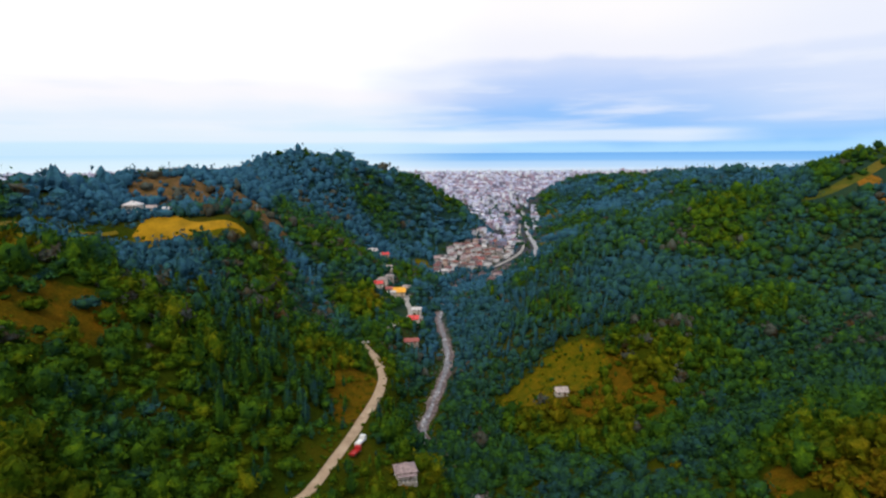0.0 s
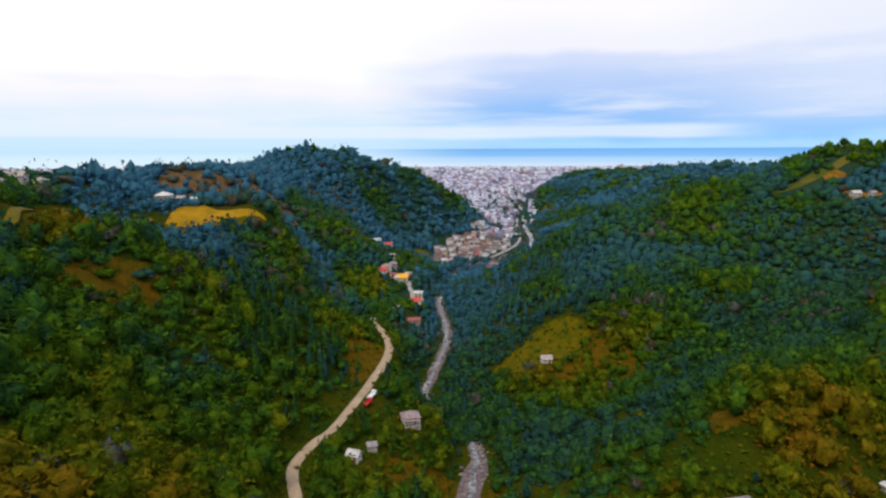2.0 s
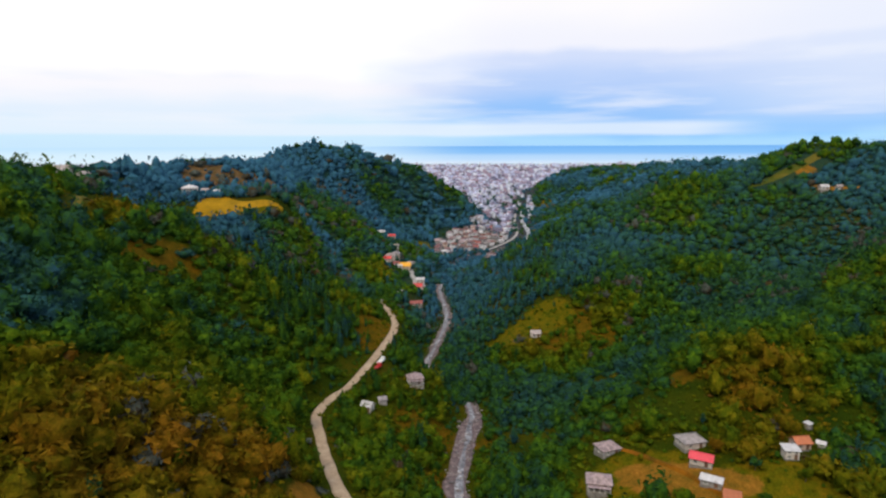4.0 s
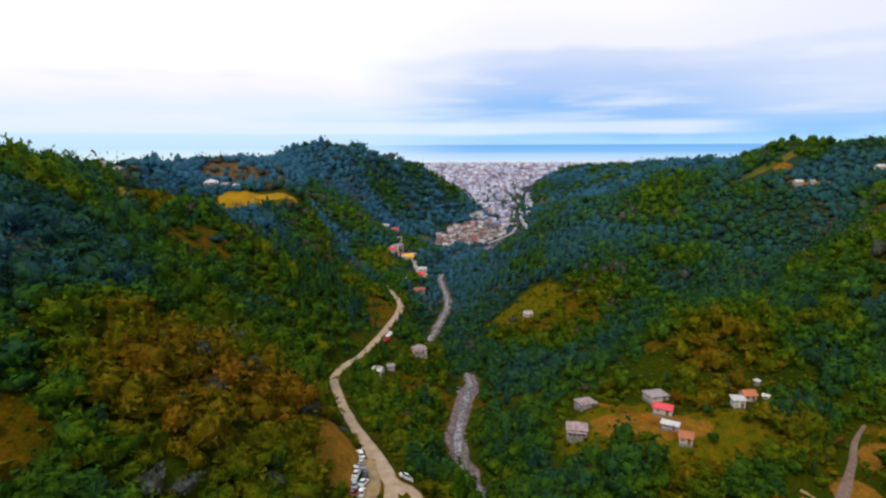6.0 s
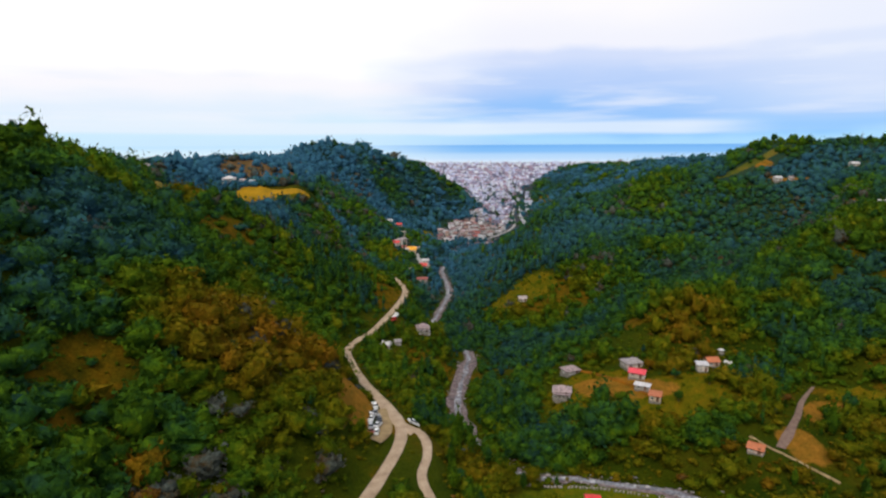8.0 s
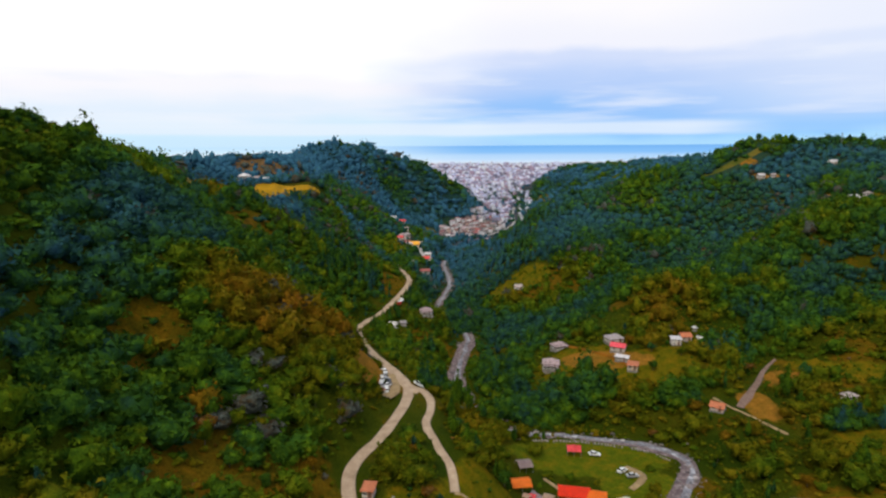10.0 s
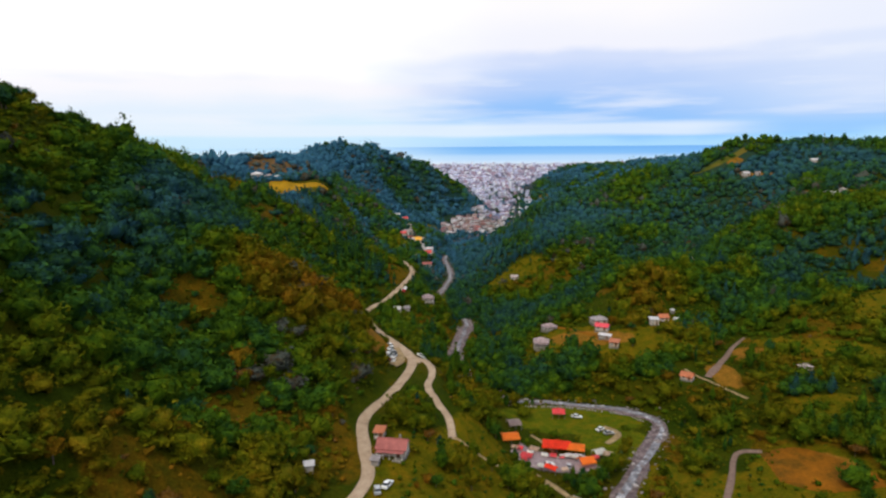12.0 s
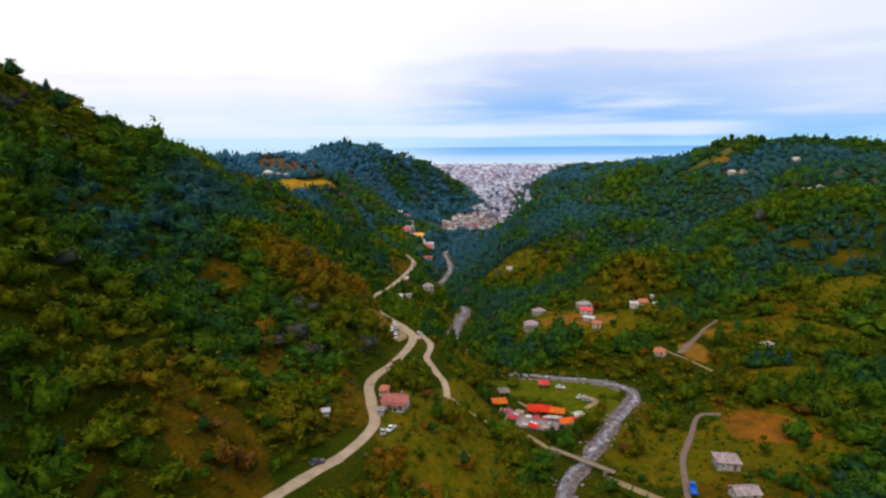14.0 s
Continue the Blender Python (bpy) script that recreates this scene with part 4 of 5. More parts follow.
house(-35.0, -56.0, 15, 2.8, 2.4, 2.4, "white", "white", "shed", 0.3, "tiny white hut above the road", "hut", detail=0)

# ---- market on the river peninsula ----
CLOTH = {
    "red": plain("red_canvas", (0.95, 0.05, 0.012), 0.8, vary=0.12),
    "orange": plain("orange_canvas", (0.95, 0.24, 0.02), 0.8, vary=0.12),
    "rose": plain("rose_canvas", (0.90, 0.10, 0.12), 0.8, vary=0.12),
    "grey": plain("grey_canvas", (0.34, 0.25, 0.25), 0.8, vary=0.2),
    "white": plain("white_canvas", (0.78, 0.76, 0.72), 0.8, vary=0.1),
    "cream": plain("cream_canvas", (0.62, 0.44, 0.33), 0.8, vary=0.1),
}
POLE = plain("grey_pole", (0.30, 0.30, 0.31), 0.5, 0.6)
TABLE_WOOD = plain("bare_wood", (0.30, 0.20, 0.12), 0.8)


def tent(x, y, turn, l, w, h, rise, cloth, label):
    """A market canopy: sagging cloth roof, valance and poles."""
    z = float(ground_at(x, y)) + 0.2
    ob = thing("market_tent", pose(x, y, z, 0, 0, turn), label, "tent", "market tents by the river")
    STANDS.append((x, y, max(l, w) * 0.7 + 3.0))
    n, k = 9, 7
    v, f = [], []
    for j in range(k):
        for i in range(n):
            a, b = 2 * i / (n - 1) - 1, 2 * j / (k - 1) - 1
            sag = 0.16 * math.sin(math.pi * (a + 1)) ** 2
            v.append((a * l / 2, b * w / 2, h + rise * (1 - abs(b)) ** 1.15 * (1 - 0.25 * abs(a)) - sag * (1 - abs(b))))
    for j in range(k - 1):
        for i in range(n - 1):
            f.append((j * n + i, j * n + i + 1, (j + 1) * n + i + 1, (j + 1) * n + i))
    bm = bm_faces(v, f)
    bmesh.ops.solidify(bm, geom=bm.faces[:], thickness=0.05)
    roof = part("canopy", bm, CLOTH[cloth], ob)
    for sy in (-1, 1):
        part("valance", bm_box(-l / 2, l / 2, sy * w / 2 - 0.04, sy * w / 2 + 0.04, h - 0.45, h - 0.04), CLOTH[cloth], roof)
    for sx in (-0.96, 0, 0.96):
        for sy in (-0.95, 0.95):
            part("pole", bm_tube((sx * l / 2, sy * w / 2, -0.4), (sx * l / 2, sy * w / 2, h), 0.06, 0.06), POLE, ob)
    return ob


tent(41.0, 9.0, -10, 10.5, 6.0, 2.6, 1.8, "red", "large bright red market tent on the river flat")
tent(47.8, 7.0, -14, 6.5, 5.0, 2.4, 1.4, "orange", "orange market tent beside the red one")
tent(49.5, -2.5, 12, 5.6, 4.6, 2.4, 1.3, "orange", "orange market tent at the edge of the yard")
tent(23.5, 8.5, 8, 6.6, 5.4, 2.5, 1.2, "orange", "orange tent under the knoll")
tent(26.5, 22.5, 12, 5.0, 5.0, 2.4, 1.0, "grey", "faded grey-pink canopy on the grass")
tent(46.8, 37.0, -6, 5.2, 4.4, 2.4, 1.5, "rose", "rose-red tent standing alone on the lawn")
tent(55.5, 4.0, 20, 4.4, 3.4, 2.3, 0.9, "white", "small white canopy near the path")
tent(58.5, 2.5, -15, 3.4, 3.0, 2.2, 0.8, "cream", "small cream canopy near the path")
tent(29.0, 1.5, -28, 4.2, 2.6, 2.1, 0.7, "rose", "narrow rose-coloured stall canopy")
tent(36.0, -8.5, -35, 4.4, 2.4, 2.1, 0.7, "red", "small red stall canopy at the yard's rim")
tent(32.5, 7.0, -28, 3.6, 2.4, 2.1, 0.6, "cream", "small cream stall canopy")
for sx, sy, turn, cloth in ((27.0, 5.5, -25, "rose"), (30.6, 4.4, -20, "white"), (35.6, 3.2, -12, "white"), (38.6, 2.6, -8, "rose"), (43.8, 2.4, 4, "white"), (25.0, 4.0, -40, "cream"),
                            (32.8, -7.4, -30, "white"), (46.2, 2.0, 8, "white"), (28.0, -1.0, -35, "rose"), (40.5, -8.5, 10, "cream"), (53.5, 1.0, 20, "rose")):
    tent(sx, sy, turn, 2.4, 1.9, 1.9, 0.5, cloth, f"tiny {'rose-coloured' if cloth == 'rose' else cloth} stall awning beside the market yard")


def stall_table(x, y, turn, colour):
    z = float(ground_at(x, y)) + 0.22
    ob = thing("market_table", pose(x, y, z, 0, 0, turn), "low market table covered with a pale cloth", "table", "market tables")
    part("tabletop", bm_box(-1.1, 1.1, -0.45, 0.45, 0.7, 0.78, bevel=0.02), TABLE_WOOD, ob)
    part("cloth", bm_box(-1.13, 1.13, -0.48, 0.48, 0.784, 0.82, bevel=0.01), CLOTH[colour], ob)
    for sx in (-1, 1):
        for sy in (-0.38, 0.38):
            part("leg", bm_box(sx - 0.04, sx + 0.04, sy - 0.04, sy + 0.04, 0, 0.7), TABLE_WOOD, ob)


for k in range(14):
    a = k / 13
    stall_table(33 + 18 * a + 0.8 * math.sin(k * 2.3), 4.0 - 1.5 * a + 1.2 * math.cos(k * 1.7), -10 + 25 * math.sin(k * 1.3), ("white", "cream", "rose", "white")[k % 4])

# ---- vehicles ----
TYRE = plain("tyre_rubber", (0.02, 0.02, 0.02), 0.9)
RIM = plain("steel_rim", (0.45, 0.45, 0.46), 0.35, 0.8)
LAMP = plain("lamp_glass", (0.75, 0.74, 0.70), 0.2)
PAINTS = {"white": plain("white_paint", (0.80, 0.80, 0.80), 0.3, vary=0.05), "silver": plain("silver_paint", (0.50, 0.51, 0.53), 0.3, 0.4, vary=0.05),
          "dark": plain("dark_paint", (0.05, 0.055, 0.07), 0.3, vary=0.05), "blue": plain("blue_paint", (0.01, 0.13, 0.55), 0.4, vary=0.06),
          "red": plain("red_paint", (0.45, 0.03, 0.03), 0.3, vary=0.05)}


def bm_side(profile, width, taper=0.0):
    """A body from its side outline (x, z), drawn across the width; upper points lean in by taper."""
    zmax = max(z for _, z in profile)
    zmin = min(z for _, z in profile)
    n = len(profile)
    v = []
    for sy in (-1, 1):
        for px, pz in profile:
            v.append((px, sy * (width / 2 - taper * (pz - zmin) / (zmax - zmin + 1e-6)), pz))
    f = [tuple(range(n))[::-1], tuple(range(n, 2 * n))] + [(i, (i + 1) % n, n + (i + 1) % n, n + i) for i in range(n)]
    bm = bm_faces(v, f)
    bmesh.ops.recalc_face_normals(bm, faces=bm.faces)
    return bm


def add_wheels(ob, axles, half, r):
    for ax in axles:
        for sy in (-1, 1):
            tyre = part("wheel", bm_tube((ax, sy * (half - 0.2), r), (ax, sy * half, r), r, r, sides=12), TYRE, ob)
            part("rim", bm_tube((ax, sy * half, r), (ax, sy * (half + 0.015), r), r * 0.6, r * 0.55, sides=10), RIM, tyre)


def seat_on_ground(x, y, turn, lift=0.3):
    c, s = math.cos(radians(turn)), math.sin(radians(turn))
    h = [float(ground_at(x + c * d, y + s * d)) for d in (-1.5, 1.5)]
    return pose(x, y, (h[0] + h[1]) / 2 + lift) @ pose(0, 0, 0, 0, 0, turn) @ pose(0, 0, 0, 0, -math.degrees(math.atan2(h[1] - h[0], 3.0)), 0)


def car(m, paint, label):
    ob = thing("car", m, label, "car", "parked cars in the valley")
    body = part("body", bm_side([(-2.15, 0.28), (2.15, 0.28), (2.2, 0.62), (1.95, 0.82), (0.95, 0.92), (-1.7, 0.95), (-2.15, 0.85)], 1.72, 0.06), PAINTS[paint], ob)
    cab = part("glasshouse", bm_side([(-1.75, 0.953), (0.95, 0.923), (0.25, 1.38), (-1.25, 1.40)], 1.58, 0.20), GLASS, ob, "dark tinted windows")
    part("car_roof", bm_box(-1.22, 0.22, -0.58, 0.58, 1.40, 1.45, bevel=0.02), PAINTS[paint], cab)
    for sy in (-0.6, 0.6):
        part("headlight", bm_box(2.1, 2.2, sy - 0.16, sy + 0.16, 0.60, 0.74), LAMP, body)
    add_wheels(ob, (-1.3, 1.35), 0.86, 0.31)
    return ob


def lorry(m, paint, label):
    ob = thing("lorry", m, label, "lorry")
    part("chassis", bm_box(-2.9, 2.7, -0.45, 0.45, 0.5, 0.75), TYRE, ob)
    cab = part("cab", bm_side([(1.3, 0.6), (2.9, 0.6), (2.95, 1.4), (2.65, 2.25), (1.3, 2.3)], 2.0, 0.1), PAINTS[paint], ob)
    part("windscreen", bm_box(2.72, 2.86, -0.8, 0.8, 1.45, 2.0), GLASS, cab)
    bed = part("load_bed", bm_box(-2.95, 1.15, -1.05, 1.05, 0.78, 0.92), PAINTS[paint], ob)
    for y0, y1, x0, x1 in ((-1.05, -0.99, -2.95, 1.15), (0.99, 1.05, -2.95, 1.15), (-0.99, 0.99, -2.95, -2.89), (-0.99, 0.99, 1.09, 1.15)):
        part("side_board", bm_box(x0, x1, y0, y1, 0.92, 1.45), PAINTS[paint], bed)
    add_wheels(ob, (-1.9, 2.0), 1.0, 0.42)
    return ob


PARKED = [(-25.6, 61, 110, "white"), (-24.6, 55, 95, "silver"), (-24.6, 51.5, 60, "white"), (-22.6, 49.5, 100, "dark"), (-24.8, 47.0, 85, "white"),
          (-22.6, 44.5, 75, "white"), (-24.6, 42.0, 100, "silver"), (-22.4, 39.6, 90, "white"), (-24.2, 36.5, 70, "red"), (-11.5, 51.5, 20, "white"),
          (-15.0, -55.5, 70, "white"), (-17.2, -58.5, 100, "silver"), (54.5, 36.8, 0, "white"), (61.5, 25.5, 40, "white"), (64.0, 22.0, 10, "silver"),
          (-46.0, 116.0, 100, "dark"), (-33.0, -78.0, 32, "dark"), (36, -3, 20, "white"), (43, -4, 80, "silver")]
for px, py, turn, paint in PARKED:
    car(seat_on_ground(px, py, turn), paint, {"white": "white parked saloon car", "silver": "silver parked saloon car", "dark": "dark saloon car on the road",
                                             "red": "red parked saloon car"}[paint] + " on bare ground")
lorry(seat_on_ground(81.0, -51.5, 75), "blue", "bright blue flatbed lorry on a dirt track")
lorry(seat_on_ground(-30.0, 183.5, 72), "red", "red and dusty flatbed lorry parked beside the road")
lorry(seat_on_ground(-29.2, 190.5, 74), "white", "white flatbed lorry parked beside the road")
STANDS += [(-29, 184, 6.0), (-29, 191, 6.0)]
STANDS += [(x, y, 5.0) for x, y, _, _ in PARKED] + [(81, -51, 7.0)]

# ---- footbridge over the river ----
def bridge():
    a, b = Vector((41, -27, 12.2)), Vector((57, -41, 12.2))
    ob = thing("bridge", pose(*(a + b) / 2, 0, 0, math.degrees(math.atan2(b.y - a.y, b.x - a.x))), "plain earth-covered concrete bridge over the river", "bridge")
    half = (b - a).length / 2 + 2
    part("deck", bm_box(-half, half, -0.85, 0.85, -0.3, 0.0, bevel=0.05), DIRT, ob)
    for sy in (-1, 1):
        part("kerb", bm_box(-half, half, sy * 0.78 - 0.07, sy * 0.78 + 0.07, 0.004, 0.2), STONE_BASE, ob)
    for sx in (-0.75, 0.75):
        part("pier", bm_box(sx * half - 0.6, sx * half + 0.6, -0.95, 0.95, -6.0, -0.3), STONE_BASE, ob)


bridge()
ribbon("bridge_approach", BRIDGE_TRACK[:3], 0.9, DIRT, "yellow dirt track down to the bridge", "track", rag=0.15)
ribbon("bridge_track", BRIDGE_TRACK[4:], 1.2, DIRT, "yellow dirt track from the bridge over the flats", "track", rag=0.15)

ribbon("knoll_path", [(2, -18, 27), (9, -20, 24), (16, -20, 19.5), (28, -17, 13), (33, -19, 12)], 0.45, DIRT, "narrow pale footpath round the grassy knoll", "path", rag=0.3)
ribbon("garden_path", [(33, 20, 9), (37, 15, 9), (40, 8, 9)], 0.5, DIRT, "narrow trodden path through the lawn", "path", rag=0.3)


def rim_wall():
    """A low dry-stone wall along the north rim of the lawn, stone by stone."""
    ob = thing("stone_wall", pose(0, 0, 0), "low pale dry-stone wall along the river lawn", "wall")
    c = smooth_line([(24, 50, 0), (36, 49, 0), (50, 48, 0), (64, 44, 0), (74, 40, 0), (81, 33, 0)], 1.15)
    r = random.Random(4)
    stones = []
    for k in range(4):
        bm = bm_box(-0.5, 0.5, -0.35, 0.35, -0.3, 0.5, bevel=0.12)
        for v in bm.verts:
            v.co += Vector((r.uniform(-0.07, 0.07), r.uniform(-0.07, 0.07), r.uniform(-0.06, 0.06)))
        stones.append(part("stone", bm, PALE_STONE, ob))
    c = [p for k, p in enumerate(c) if k < 4 or r.random() > 0.3]
    for i, (x, y, _) in enumerate(c):
        s = stones[i] if i < 4 else new("stone", stones[i % 4].data)
        s.parent = ob
        s.matrix_basis = pose(x + r.uniform(-0.2, 0.2), y + r.uniform(-0.2, 0.2), float(ground_at(x, y)) + 0.25, 0, 0, r.uniform(0, 360)) @ Matrix.Diagonal((r.uniform(0.45, 1.0), r.uniform(0.45, 1.0), r.uniform(0.5, 1.1), 1))


PALE_STONE = plain("pale_field_stone", (0.33, 0.29, 0.26), 0.9, vary=0.3)
rim_wall()


# ---- the village down the valley ----
VILLAGE_HOUSES = [(-19.6, 366, 0, 7.5, 5.5, 4.4, "white", "red", "gable", 1.8, "white house with a bright red roof below the village road"),
                  (-17.0, 377, 10, 6, 5, 4.0, "white", "grey", "hip", 1.3, "white village house with a grey roof"),
                  (-18.5, 389, -6, 7, 6, 5.2, "white", "white", "gable", 1.2, "white village house with a white roof"),
                  (-34.0, 432, 4, 12, 8.5, 4.6, "cream", "yellow", "gable", 2.6, "house with a vivid orange-yellow roof"),
                  (-47.5, 419, 8, 7, 5.5, 4.2, "white", "red", "gable", 1.6, "white house with a red roof on the slope"),
                  (-46.0, 431, -5, 9, 7, 5.5, "white", "pale", "hip", 1.8, "white two-storey village house"),
                  (-37.5, 412, 0, 7, 6, 5.5, "white", "white", "flat", 0.4, "tall white flat-roofed village house"),
                  (-40.5, 424, 6, 6, 5, 4, "pink", "brown", "gable", 1.4, "pinkish village house with a brown roof"),
                  (-33.0, 446, 0, 8, 5, 4, "white", "grey", "gable", 1.4, "white village house with a grey roof"),
                  (-43.0, 455, 10, 8, 6, 4.4, "grey", "grey", "hip", 1.4, "plain grey blockwork village house"),
                  (-30.0, 462, -10, 7, 5, 4, "cream", "pale", "gable", 1.3, "cream village house with a pale roof"),
                  (-47.0, 480, 0, 10, 6, 4, "white", "pale", "gable", 1.4, "long white house above the village"),
                  (-19.6, 338, 5, 10, 5, 2.6, "grey", "brown", "gable", 1.3, "low shed with a dull brown roof"),
                  (-63.0, 517, 0, 9, 6, 5, "white", "white", "gable", 1.6, "white house high on the wooded slope"),
                  (-53.0, 531, 0, 7, 5.5, 4.4, "pink", "red", "gable", 1.5, "house with a red roof on the wooded slope"),
                  (-58.5, 524, 0, 5, 4, 3.5, "white", "pale", "hip", 1.1, "small white house on the wooded slope")]
for x, y, turn, l, w, h, wall, roof, kind, rise, label in VILLAGE_HOUSES:
    house(x, y, turn, 0.82 * l, 0.82 * w, 0.75 * h, wall, roof, kind, rise, label, detail=1, storeys=2 if h > 4.3 else 1, group="village houses")


def lower_village():
    r = random.Random(11)
    spots = []
    tries = 0
    while len(spots) < 126 and tries < 6000:
        tries += 1
        y = r.uniform(572, 850)
        mid = 22 + (y - 600) * 0.20
        x = mid + r.uniform(-36, 40) * (0.75 + 0.25 * math.sin((y - 560) / 75))
        if min(math.hypot(x - a, (y - b)) for a, b, _ in along(RIVER, 10)) < 16:
            continue
        if min(math.hypot(x - a, y - b) for a, b, _ in along(VILLAGE_ROAD, 8)) < 7.5:
            continue
        if spots and min(math.hypot(x - a, y - b) for a, b in spots) < 8.2 + 5.0 * max(0.0, float(wave(np.array([x]), np.array([y]), 26, 71)[0])):
            continue
        if float(ground_at(x, y)) > 26:
            continue
        spots.append((x, y))
    walls = ["white", "white", "white", "pink", "grey", "white", "grey"]
    roofs = ["grey", "rust", "maroon", "maroon", "white", "dark", "rust", "maroon", "rosy", "dark", "white", "brown", "rosy", "dark"]
    for x, y in spots:
        wall, roof = r.choice(walls), r.choice(roofs)
        paint = "village_white" if wall == "white" else wall
        h = r.choice([3.2, 4.8, 5.4, 5.8, 7.2])
        kind = r.choice(["gable", "gable", "gable", "hip", "hip", "flat"])
        shape = {"gable": "gabled", "hip": "hipped", "flat": "flat"}[kind]
        tone = {"grey": "grey", "pale": "pale grey", "brown": "dull red", "white": "white", "rosy": "pinkish", "red": "bright red", "rust": "rusty red", "maroon": "maroon", "dark": "dark grey"}[roof]
        house(x, y, r.uniform(-25, 25), r.uniform(5.4, 7.6), r.uniform(4.6, 6.0), h, paint, roof, kind, r.uniform(1.2, 2.0),
              f"{'pinkish' if wall == 'pink' else wall} {'two-storey ' if h > 4 else ''}village house with a {shape} {tone} roof", detail=1, storeys=2 if h > 4 else 1, group="village houses")


lower_village()


def pylon(x, y, h, label):
    z = float(ground_at(x, y))
    ob = thing("lattice_mast", pose(x, y, z), label, "mast")
    STANDS.append((x, y, 3.0))
    for sx in (-1, 1):
        for sy in (-1, 1):
            part("leg", bm_tube((sx * 0.9, sy * 0.9, -0.5), (sx * 0.18, sy * 0.18, h), 0.09, 0.06, sides=5), POLE, ob)
    for k in range(6):
        s0 = 0.9 - 0.72 * k / 6
        part("brace", bm_box(-s0, s0, -s0, s0, h * k / 6 + 0.6, h * k / 6 + 0.7), POLE, ob)
    part("cross_arm", bm_box(-1.8, 1.8, -0.08, 0.08, h - 1.6, h - 1.45), POLE, ob)


pylon(-118, 372, 15, "thin pale lattice mast on the hillside")
pylon(372, 400, 9, "thin mast on the ridge")


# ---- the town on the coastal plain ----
# wall and roof colours pushed towards lavender blue to stand for distance haze
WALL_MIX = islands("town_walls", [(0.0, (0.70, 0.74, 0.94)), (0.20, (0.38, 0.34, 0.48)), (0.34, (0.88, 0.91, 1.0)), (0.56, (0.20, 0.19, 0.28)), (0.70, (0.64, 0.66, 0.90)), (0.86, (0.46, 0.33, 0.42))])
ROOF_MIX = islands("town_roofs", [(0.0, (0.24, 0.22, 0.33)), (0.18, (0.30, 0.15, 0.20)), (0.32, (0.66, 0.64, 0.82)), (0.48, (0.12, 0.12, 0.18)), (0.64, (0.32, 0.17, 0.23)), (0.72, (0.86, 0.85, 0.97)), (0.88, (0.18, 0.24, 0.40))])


def town():
    r = np.random.default_rng(5)
    def lots(y0, y1, gap, left, right):
        ys, xs = [], []
        for y in np.arange(y0, y1, gap):
            row = np.arange(left(y), right(y), gap)
            xs.append(row + r.uniform(-0.5, 0.5, len(row)) * gap)
            ys.append(y + r.uniform(-0.5, 0.5, len(row)) * gap)
        return np.concatenate(xs), np.concatenate(ys)
    x1, y1 = lots(800, 1350, 10.5, lambda y: 45 + (y - 800) * -0.05, lambda y: 128 + (y - 800) * 0.16)
    x2, y2 = lots(1350, 2600, 15.0, lambda y: -0.10 * y, lambda y: 0.40 * y)
    x3, y3 = lots(2600, 4380, 27.0, lambda y: -0.90 * y, lambda y: 0.45 * y)
    x, y = np.concatenate([x1, x2, x3]), np.concatenate([y1, y2, y3])
    ok = (near_line(x, y, RIVER, 8.0)[0] > 13) & (near_line(x, y, VILLAGE_ROAD, 8.0)[0] > 7) & (r.random(len(x)) > 0.38)
    ok &= (wave(x, y, 120, 61) < 0.75)
    x, y = x[ok], y[ok]
    z = ground_at(x, y)
    ok = z < 9
    x, y, z = x[ok], y[ok], z[ok]
    far = step(1400, 3000, y)
    l = r.uniform(5.5, 10, len(x)) * (1 + 0.9 * far)
    w = r.uniform(4.5, 7.5, len(x)) * (1 + 0.8 * far)
    h = r.choice([3.4, 5.2, 6.0, 6.4, 8.2, 10.5], len(x)) * (1 + 0.3 * far)
    h = np.where(r.random(len(x)) < 0.09 * far + 0.015, h * 1.9, h)
    h = np.where(r.random(len(x)) < 0.035 * step(2200, 3600, y), r.uniform(16, 36, len(x)), h)
    rise = np.where(r.random(len(x)) < 0.45, 0.25, r.uniform(1.2, 2.2, len(x)))
    a = r.uniform(-0.5, 0.5, len(x)) + np.where(r.random(len(x)) < 0.5, 0, math.pi / 2)
    c, s = np.cos(a), np.sin(a)

    def place(pu, pv, pz):
        return np.stack([x + c * pu - s * pv, y + s * pu + c * pv, z + pz], -1)
    box = np.stack([place(sx * l / 2, sy * w / 2, zz) for zz in (np.full(len(x), -1.5), h) for sx, sy in ((-1, -1), (1, -1), (1, 1), (-1, 1))], 1)
    fb = np.array([[0, 1, 5, 4], [1, 2, 6, 5], [2, 3, 7, 6], [3, 0, 4, 7]])
    base = np.arange(len(x))[:, None, None]
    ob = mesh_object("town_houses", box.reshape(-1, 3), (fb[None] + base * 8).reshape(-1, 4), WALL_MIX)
    tagged(ob, "densely packed pale houses of the coastal town", "town", kind="stuff")
    o = 0.5
    roof = np.stack([place(-l / 2 - o, -w / 2 - o, h), place(l / 2 + o, -w / 2 - o, h), place(l / 2 + o, w / 2 + o, h), place(-l / 2 - o, w / 2 + o, h),
                     place(-l / 2 - o, 0 * w, h + rise), place(l / 2 + o, 0 * w, h + rise)], 1)
    fr = np.array([[0, 1, 5, 4], [2, 3, 4, 5], [1, 2, 5, 5], [3, 0, 4, 4]])
    tri = np.array([[0, 1, 5], [0, 5, 4], [2, 3, 4], [2, 4, 5], [1, 2, 5], [3, 0, 4]])
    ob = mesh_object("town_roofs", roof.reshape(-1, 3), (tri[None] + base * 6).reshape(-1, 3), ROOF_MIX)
    tagged(ob, "grey, white and dull red roofs of the coastal town", "town", kind="stuff")
    # window openings on the walls that face the valley
    k = np.where(y < 1700)[0]
    V = []
